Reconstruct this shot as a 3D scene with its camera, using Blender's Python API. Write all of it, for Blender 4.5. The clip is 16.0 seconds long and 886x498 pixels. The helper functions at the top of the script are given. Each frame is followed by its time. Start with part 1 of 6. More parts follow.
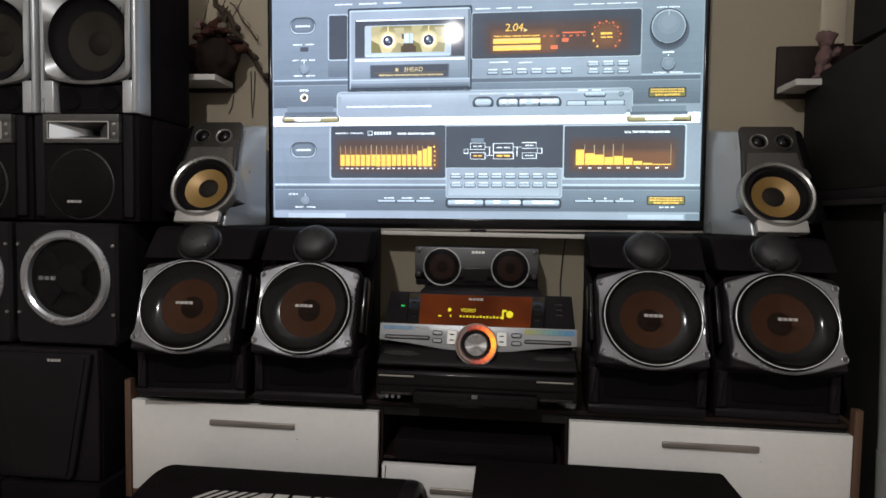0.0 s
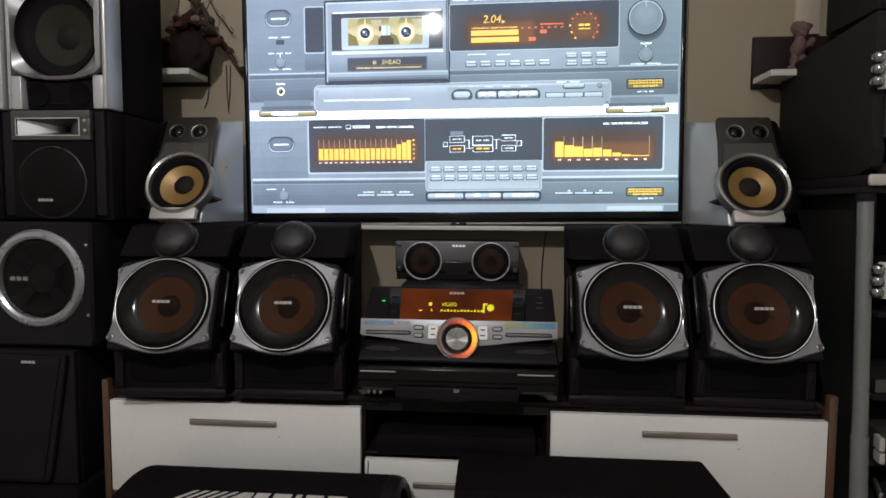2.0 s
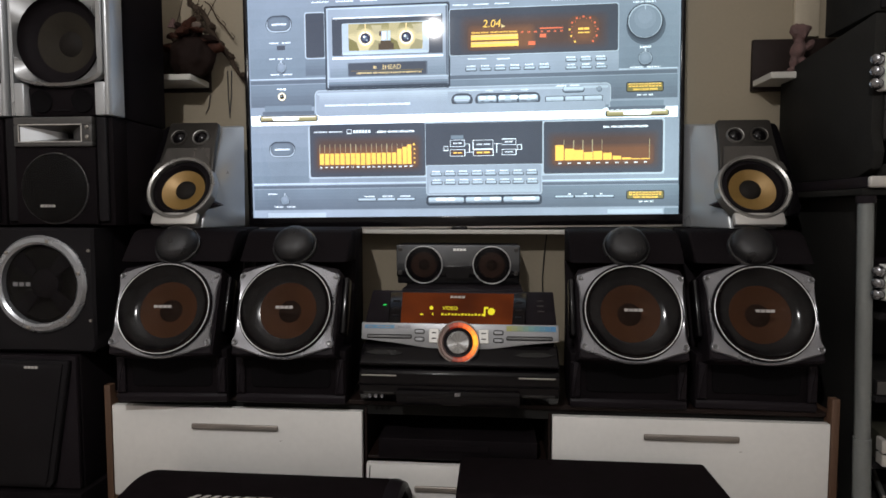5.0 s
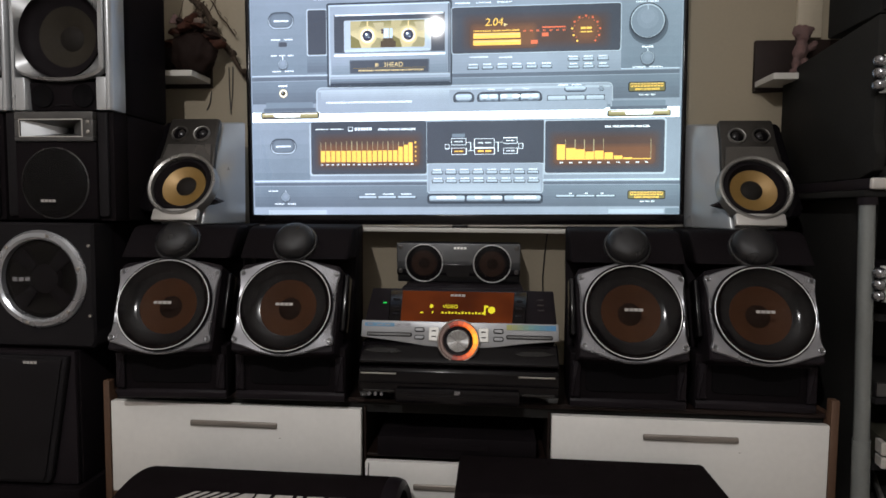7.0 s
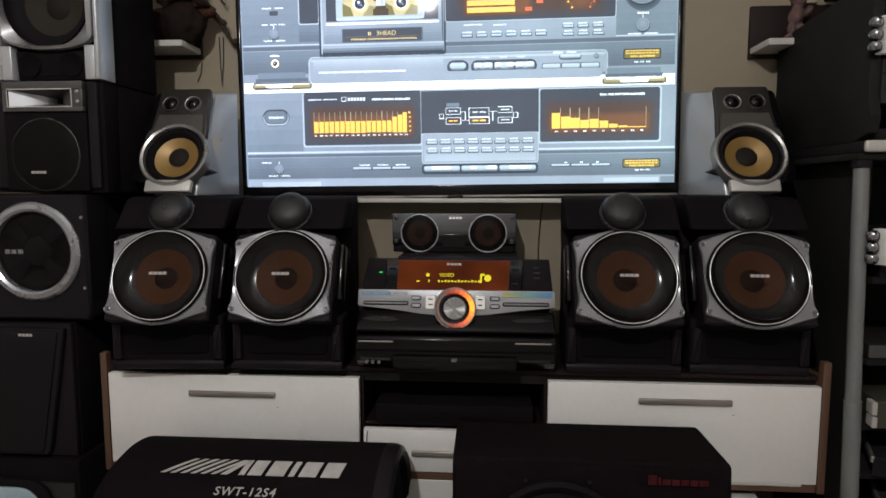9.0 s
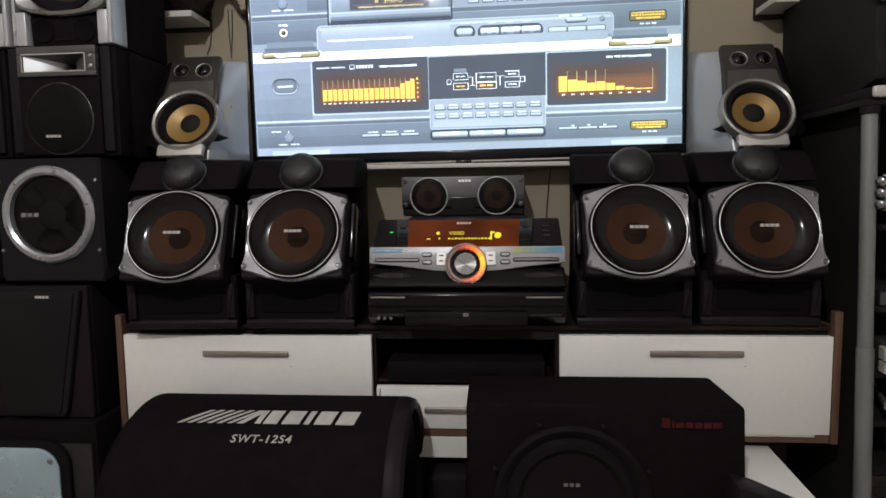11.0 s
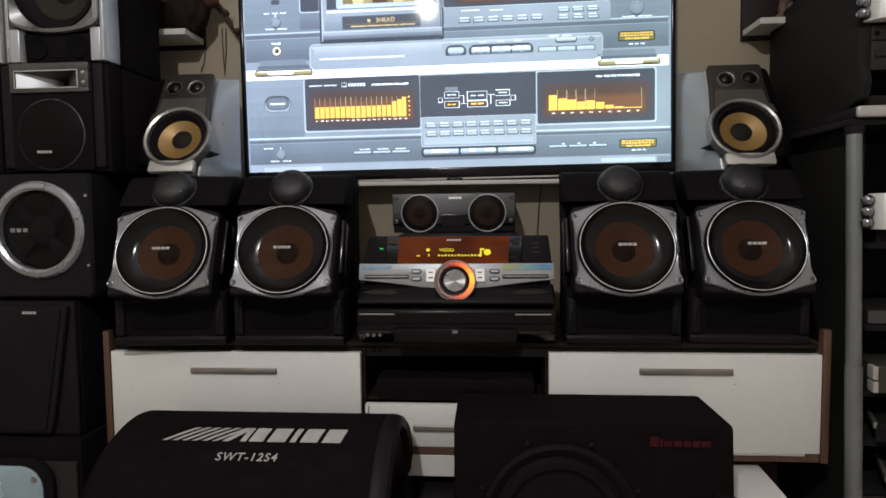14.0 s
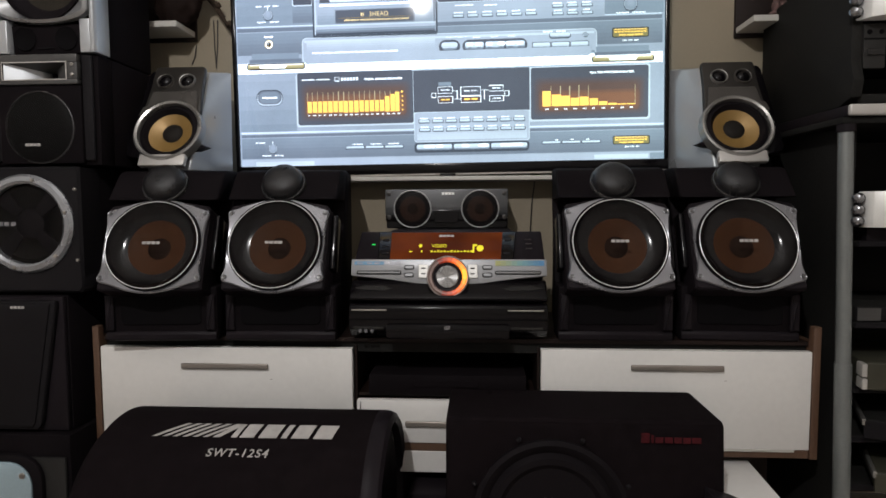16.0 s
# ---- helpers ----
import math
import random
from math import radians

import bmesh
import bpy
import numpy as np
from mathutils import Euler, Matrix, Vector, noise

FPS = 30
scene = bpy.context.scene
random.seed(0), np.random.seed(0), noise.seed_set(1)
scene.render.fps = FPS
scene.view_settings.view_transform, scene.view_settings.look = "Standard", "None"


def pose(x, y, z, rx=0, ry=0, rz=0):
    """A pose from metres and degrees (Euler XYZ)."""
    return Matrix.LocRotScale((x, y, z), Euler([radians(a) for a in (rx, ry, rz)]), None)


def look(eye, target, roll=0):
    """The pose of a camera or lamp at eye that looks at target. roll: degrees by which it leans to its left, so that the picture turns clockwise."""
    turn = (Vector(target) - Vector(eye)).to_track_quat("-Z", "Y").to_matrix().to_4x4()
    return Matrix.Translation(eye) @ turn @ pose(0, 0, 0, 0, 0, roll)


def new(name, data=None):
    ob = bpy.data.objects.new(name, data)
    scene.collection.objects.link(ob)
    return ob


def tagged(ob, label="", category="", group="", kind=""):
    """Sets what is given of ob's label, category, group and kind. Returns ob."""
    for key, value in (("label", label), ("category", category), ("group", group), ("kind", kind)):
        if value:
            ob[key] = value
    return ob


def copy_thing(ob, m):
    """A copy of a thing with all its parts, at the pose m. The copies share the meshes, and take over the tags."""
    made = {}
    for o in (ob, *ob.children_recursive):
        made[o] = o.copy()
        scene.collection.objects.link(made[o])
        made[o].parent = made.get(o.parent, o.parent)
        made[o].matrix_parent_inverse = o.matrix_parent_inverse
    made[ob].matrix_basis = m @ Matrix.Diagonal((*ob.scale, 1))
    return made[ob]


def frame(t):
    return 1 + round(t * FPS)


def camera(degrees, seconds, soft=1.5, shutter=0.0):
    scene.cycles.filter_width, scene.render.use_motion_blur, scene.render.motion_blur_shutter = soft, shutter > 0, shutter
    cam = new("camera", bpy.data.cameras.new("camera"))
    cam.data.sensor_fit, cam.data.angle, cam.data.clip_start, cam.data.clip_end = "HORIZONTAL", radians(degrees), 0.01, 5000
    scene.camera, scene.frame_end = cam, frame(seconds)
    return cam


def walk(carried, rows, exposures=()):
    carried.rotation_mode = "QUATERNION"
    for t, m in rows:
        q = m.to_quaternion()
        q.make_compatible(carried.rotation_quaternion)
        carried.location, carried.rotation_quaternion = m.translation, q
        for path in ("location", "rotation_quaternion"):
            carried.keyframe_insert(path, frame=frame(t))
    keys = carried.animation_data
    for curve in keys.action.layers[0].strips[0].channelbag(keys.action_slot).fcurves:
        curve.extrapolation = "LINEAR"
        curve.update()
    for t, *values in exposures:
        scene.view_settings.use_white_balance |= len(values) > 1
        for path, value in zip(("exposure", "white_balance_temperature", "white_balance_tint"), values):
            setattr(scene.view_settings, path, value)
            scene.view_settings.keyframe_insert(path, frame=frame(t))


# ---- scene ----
cam = camera(73.2, 16.0, 1.6)
PATH = [
    (0, (0.122, 0.093, 0.749), (-0.089, 2.079, 0.639), 1.0),
    (0.5, (0.123, 0.099, 0.747), (-0.044, 2.086, 0.59), 0.7),
    (1, (0.128, 0.1, 0.748), (-0.055, 2.085, 0.593), 0.2),
    (1.5, (0.126, 0.099, 0.753), (-0.054, 2.087, 0.626), 0.5),
    (2, (0.13, 0.098, 0.754), (-0.029, 2.087, 0.616), 0.3),
    (2.5, (0.132, 0.098, 0.752), (-0.035, 2.087, 0.626), 0.2),
    (3, (0.132, 0.099, 0.75), (-0.03, 2.088, 0.617), -0.0),
    (3.5, (0.135, 0.098, 0.752), (-0.029, 2.086, 0.618), -0.1),
    (4, (0.137, 0.096, 0.753), (-0.034, 2.085, 0.622), -0.2),
    (6.5, (0.127, 0.096, 0.756), (-0.033, 2.086, 0.632), 0.4),
    (7, (0.131, 0.097, 0.753), (-0.034, 2.086, 0.624), 0.5),
    (7.5, (0.132, 0.098, 0.755), (-0.028, 2.087, 0.628), 0.3),
    (8, (0.131, 0.095, 0.754), (-0.028, 2.085, 0.631), 0.4),
    (8.5, (0.126, 0.094, 0.75), (-0.043, 2.083, 0.612), 0.2),
    (9, (0.127, 0.096, 0.729), (-0.016, 2.081, 0.538), 0.0),
    (9.2, (0.128, 0.094, 0.714), (-0.023, 2.075, 0.489), -0.5),
    (11.3, (0.118, 0.078, 0.644), (-0.043, 2.065, 0.49), -0.8),
    (11.5, (0.12, 0.077, 0.647), (-0.043, 2.067, 0.526), -0.6),
    (12, (0.127, 0.075, 0.651), (-0.034, 2.068, 0.592), 0.7),
    (12.5, (0.126, 0.076, 0.652), (0.002, 2.07, 0.568), 0.7),
    (13, (0.13, 0.074, 0.655), (0.006, 2.068, 0.566), -0.0),
    (13.5, (0.127, 0.077, 0.649), (-0.007, 2.069, 0.528), -0.2),
    (14, (0.132, 0.079, 0.645), (-0.018, 2.07, 0.521), -0.6),
    (14.5, (0.135, 0.084, 0.645), (-0.003, 2.074, 0.502), -0.4),
    (15, (0.138, 0.087, 0.646), (0.008, 2.078, 0.505), -0.3),
    (15.5, (0.132, 0.084, 0.648), (-0.002, 2.074, 0.512), -0.4),
    (16, (0.132, 0.082, 0.646), (0.006, 2.073, 0.506), -0.3),
]
walk(cam, [(t, look(eye, target, roll)) for t, eye, target, roll in PATH],
     [(0, 0.0), (8, 0.0), (9, 0.05), (11.5, 0.24), (12.2, 0.1), (13, 0.1), (14, 0.12), (15, 0.12), (16, 0.18)])

# ---- light ----
world = bpy.data.worlds.new("world")
scene.world = world
world.use_nodes = True
world.node_tree.nodes["Background"].inputs[0].default_value = (0.5, 0.55, 0.65, 1)
world.node_tree.nodes["Background"].inputs[1].default_value = 0.02
LAMP = (-0.18, -0.42, 1.71)
lamp_data = bpy.data.lights.new("bulb_light", "POINT")
lamp_data.energy, lamp_data.shadow_soft_size, lamp_data.color = 58.0, 0.022, (1.0, 0.98, 0.975)
new("bulb_light", lamp_data).location = LAMP

# ---- materials ----


def lin(r, g, b):
    return tuple((c / 255 / 12.92 if c <= 10 else ((c / 255 + 0.055) / 1.055) ** 2.4) for c in (r, g, b))


def surf(name, col, rough=0.5, metal=0.0, var=0.15, scale=9.0, fine=180.0, bump=0.03, rvar=0.1, coat=0.0, spec=0.5, sheen=0.0, brushed=None):
    """A worn surface: colour varied by broad stains and fine grain, roughness by smears, relief by the grain."""
    m = bpy.data.materials.new(name)
    m.use_nodes = True
    nt = m.node_tree
    b = nt.nodes["Principled BSDF"]
    tc = nt.nodes.new("ShaderNodeTexCoord")
    mp = nt.nodes.new("ShaderNodeMapping")
    nt.links.new(tc.outputs["Object"], mp.inputs[0])
    if brushed:
        mp.inputs["Scale"].default_value = brushed
    info = nt.nodes.new("ShaderNodeObjectInfo")
    shift = nt.nodes.new("ShaderNodeVectorMath")
    shift.operation = "SCALE"
    shift.inputs[0].default_value = (3.1, 5.7, 2.3)
    nt.links.new(info.outputs["Random"], shift.inputs["Scale"])
    nt.links.new(shift.outputs[0], mp.inputs["Location"])
    big, small = nt.nodes.new("ShaderNodeTexNoise"), nt.nodes.new("ShaderNodeTexNoise")
    big.inputs["Scale"].default_value, big.inputs["Detail"].default_value = scale, 5
    small.inputs["Scale"].default_value, small.inputs["Detail"].default_value = fine, 3
    for n in (big, small):
        nt.links.new(mp.outputs[0], n.inputs["Vector"])
    mix = nt.nodes.new("ShaderNodeMath")
    mix.operation = "MULTIPLY_ADD"
    nt.links.new(small.outputs[0], mix.inputs[0])
    mix.inputs[1].default_value = 0.6
    nt.links.new(big.outputs[0], mix.inputs[2])
    ramp = nt.nodes.new("ShaderNodeMapRange")
    ramp.inputs[1].default_value, ramp.inputs[2].default_value = 0.45, 1.15
    ramp.inputs[3].default_value, ramp.inputs[4].default_value = 1 - var, 1 + var
    nt.links.new(mix.outputs[0], ramp.inputs[0])
    tint = nt.nodes.new("ShaderNodeMix")
    tint.data_type, tint.blend_type = "RGBA", "MULTIPLY"
    tint.inputs[0].default_value = 1.0
    tint.inputs[6].default_value = (*col, 1)
    nt.links.new(ramp.outputs[0], tint.inputs[7])
    nt.links.new(tint.outputs[2], b.inputs["Base Color"])
    rr = nt.nodes.new("ShaderNodeMapRange")
    rr.inputs[1].default_value, rr.inputs[2].default_value = 0.3, 0.7
    rr.inputs[3].default_value, rr.inputs[4].default_value = max(0.02, rough - rvar), min(1.0, rough + rvar)
    nt.links.new(big.outputs[0], rr.inputs[0])
    nt.links.new(rr.outputs[0], b.inputs["Roughness"])
    b.inputs["Metallic"].default_value = metal
    b.inputs["Specular IOR Level"].default_value = spec
    b.inputs["Coat Weight"].default_value = coat
    b.inputs["Coat Roughness"].default_value = 0.08
    b.inputs["Sheen Weight"].default_value = sheen
    if bump:
        bp = nt.nodes.new("ShaderNodeBump")
        bp.inputs["Strength"].default_value, bp.inputs["Distance"].default_value = min(1.0, bump * 6), 0.001
        nt.links.new(small.outputs[0], bp.inputs["Height"])
        nt.links.new(bp.outputs[0], b.inputs["Normal"])
    return m


def turned(name, col, centre):
    """Turned steel: fine streaks of sheen, painted into the colour, run out from a centre, on a face that looks to -y.
    """
    m = surf(name, col, 0.3, 0.85, 0.08, 30, 400, 0.0)
    nt = m.node_tree
    tc, mp, gr, no, rr = (nt.nodes.new("ShaderNode" + k) for k in ("TexCoord", "Mapping", "TexGradient", "TexNoise", "MapRange"))
    mp.vector_type = "TEXTURE"
    mp.inputs["Location"].default_value, mp.inputs["Rotation"].default_value = centre, (radians(90), 0, 0)
    gr.gradient_type = "RADIAL"
    no.noise_dimensions = "1D"
    no.inputs["Scale"].default_value, no.inputs["Detail"].default_value = 14, 4
    nt.links.new(tc.outputs["Object"], mp.inputs[0])
    nt.links.new(mp.outputs[0], gr.inputs[0])
    nt.links.new(gr.outputs[1], no.inputs["W"])
    nt.links.new(no.outputs[0], rr.inputs[0])
    rr.inputs[1].default_value, rr.inputs[2].default_value, rr.inputs[3].default_value, rr.inputs[4].default_value = 0.35, 0.65, 0.8, 1.2
    mul = nt.nodes.new("ShaderNodeMix")
    mul.data_type, mul.blend_type = "RGBA", "MULTIPLY"
    mul.inputs[0].default_value, mul.inputs[6].default_value = 1.0, (*col, 1)
    nt.links.new(rr.outputs[0], mul.inputs[7])
    bsdf, tg = nt.nodes["Principled BSDF"], nt.nodes.new("ShaderNodeTangent")
    tg.direction_type, tg.axis = "RADIAL", "Y"
    nt.links.new(tg.outputs[0], bsdf.inputs["Tangent"])
    bsdf.inputs["Anisotropic"].default_value = 0.85
    nt.links.new(mul.outputs[2], bsdf.inputs["Base Color"])
    return m


def glow(name, col, strength=1.0, rough=0.16, base=(0.004, 0.004, 0.005), spec=0.5):
    """A lit part of a display under a glossy front."""
    m = bpy.data.materials.new(name)
    m.use_nodes = True
    b = m.node_tree.nodes["Principled BSDF"]
    b.inputs["Base Color"].default_value = (*base, 1)
    b.inputs["Roughness"].default_value = rough
    b.inputs["Specular IOR Level"].default_value = spec
    b.inputs["Emission Color"].default_value = (*col, 1)
    b.inputs["Emission Strength"].default_value = strength
    return m


def screen_tone(name, col, level=2.8, broad=(4.0, 0.86, 1.14), spec=0.5, fall=0.0):
    """A tone of the lit picture, uneven at two scales, behind the glossy panel."""
    m = glow(name, col, 1.5, 0.045, spec=spec)
    nt = m.node_tree
    tc = nt.nodes.new("ShaderNodeTexCoord")
    total = None
    for scale, low, high in (broad, (60.0, 0.98, 1.02), (420.0, 0.96, 1.04)):
        n, r = nt.nodes.new("ShaderNodeTexNoise"), nt.nodes.new("ShaderNodeMapRange")
        n.inputs["Scale"].default_value = scale
        nt.links.new(tc.outputs["Object"], n.inputs["Vector"])
        nt.links.new(n.outputs[0], r.inputs[0])
        r.inputs[1].default_value, r.inputs[2].default_value, r.inputs[3].default_value, r.inputs[4].default_value = 0.3, 0.7, low, high
        if total is None:
            total = r.outputs[0]
        else:
            mul = nt.nodes.new("ShaderNodeMath")
            mul.operation = "MULTIPLY"
            nt.links.new(total, mul.inputs[0])
            nt.links.new(r.outputs[0], mul.inputs[1])
            total = mul.outputs[0]
    fin = nt.nodes.new("ShaderNodeMath")
    fin.operation = "MULTIPLY"
    fin.inputs[1].default_value = level
    if fall:
        sep, across, both = nt.nodes.new("ShaderNodeSeparateXYZ"), nt.nodes.new("ShaderNodeMapRange"), nt.nodes.new("ShaderNodeMath")
        nt.links.new(tc.outputs["Object"], sep.inputs[0])
        nt.links.new(sep.outputs[0], across.inputs[0])
        across.inputs[1].default_value, across.inputs[2].default_value, across.inputs[3].default_value, across.inputs[4].default_value = -0.47, 0.47, 1 + fall, 1 - fall
        both.operation = "MULTIPLY"
        nt.links.new(total, both.inputs[0])
        nt.links.new(across.outputs[0], both.inputs[1])
        total = both.outputs[0]
        tint = nt.nodes.new("ShaderNodeMix")
        tint.data_type = "RGBA"
        turn = nt.nodes.new("ShaderNodeMapRange")
        nt.links.new(sep.outputs[0], turn.inputs[0])
        turn.inputs[1].default_value, turn.inputs[2].default_value = -0.30, 0.45
        nt.links.new(turn.outputs[0], tint.inputs[0])
        tint.inputs[6].default_value = (col[0], col[1] * 0.995, col[2] * 1.01, 1)
        tint.inputs[7].default_value = (col[0] * 0.96, col[1] * 1.01, col[2] * 0.93, 1)
        nt.links.new(tint.outputs[2], nt.nodes["Principled BSDF"].inputs["Emission Color"])
    nt.links.new(total, fin.inputs[0])
    nt.links.new(fin.outputs[0], nt.nodes["Principled BSDF"].inputs["Emission Strength"])
    return m


def mesh_cloth(name, col, open_part, rough=0.4, bump=0.05, spec=0.3):
    """Fine speaker mesh: part of it is open and lets light and sight through."""
    m = surf(name, col, rough, 0.0, 0.2, 30, 900, bump, 0.05, spec=spec)
    nt = m.node_tree
    clear, mix = nt.nodes.new("ShaderNodeBsdfTransparent"), nt.nodes.new("ShaderNodeMixShader")
    mix.inputs[0].default_value = 1 - open_part
    nt.links.new(clear.outputs[0], mix.inputs[1])
    nt.links.new(nt.nodes["Principled BSDF"].outputs[0], mix.inputs[2])
    nt.links.new(mix.outputs[0], nt.nodes["Material Output"].inputs[0])
    return m


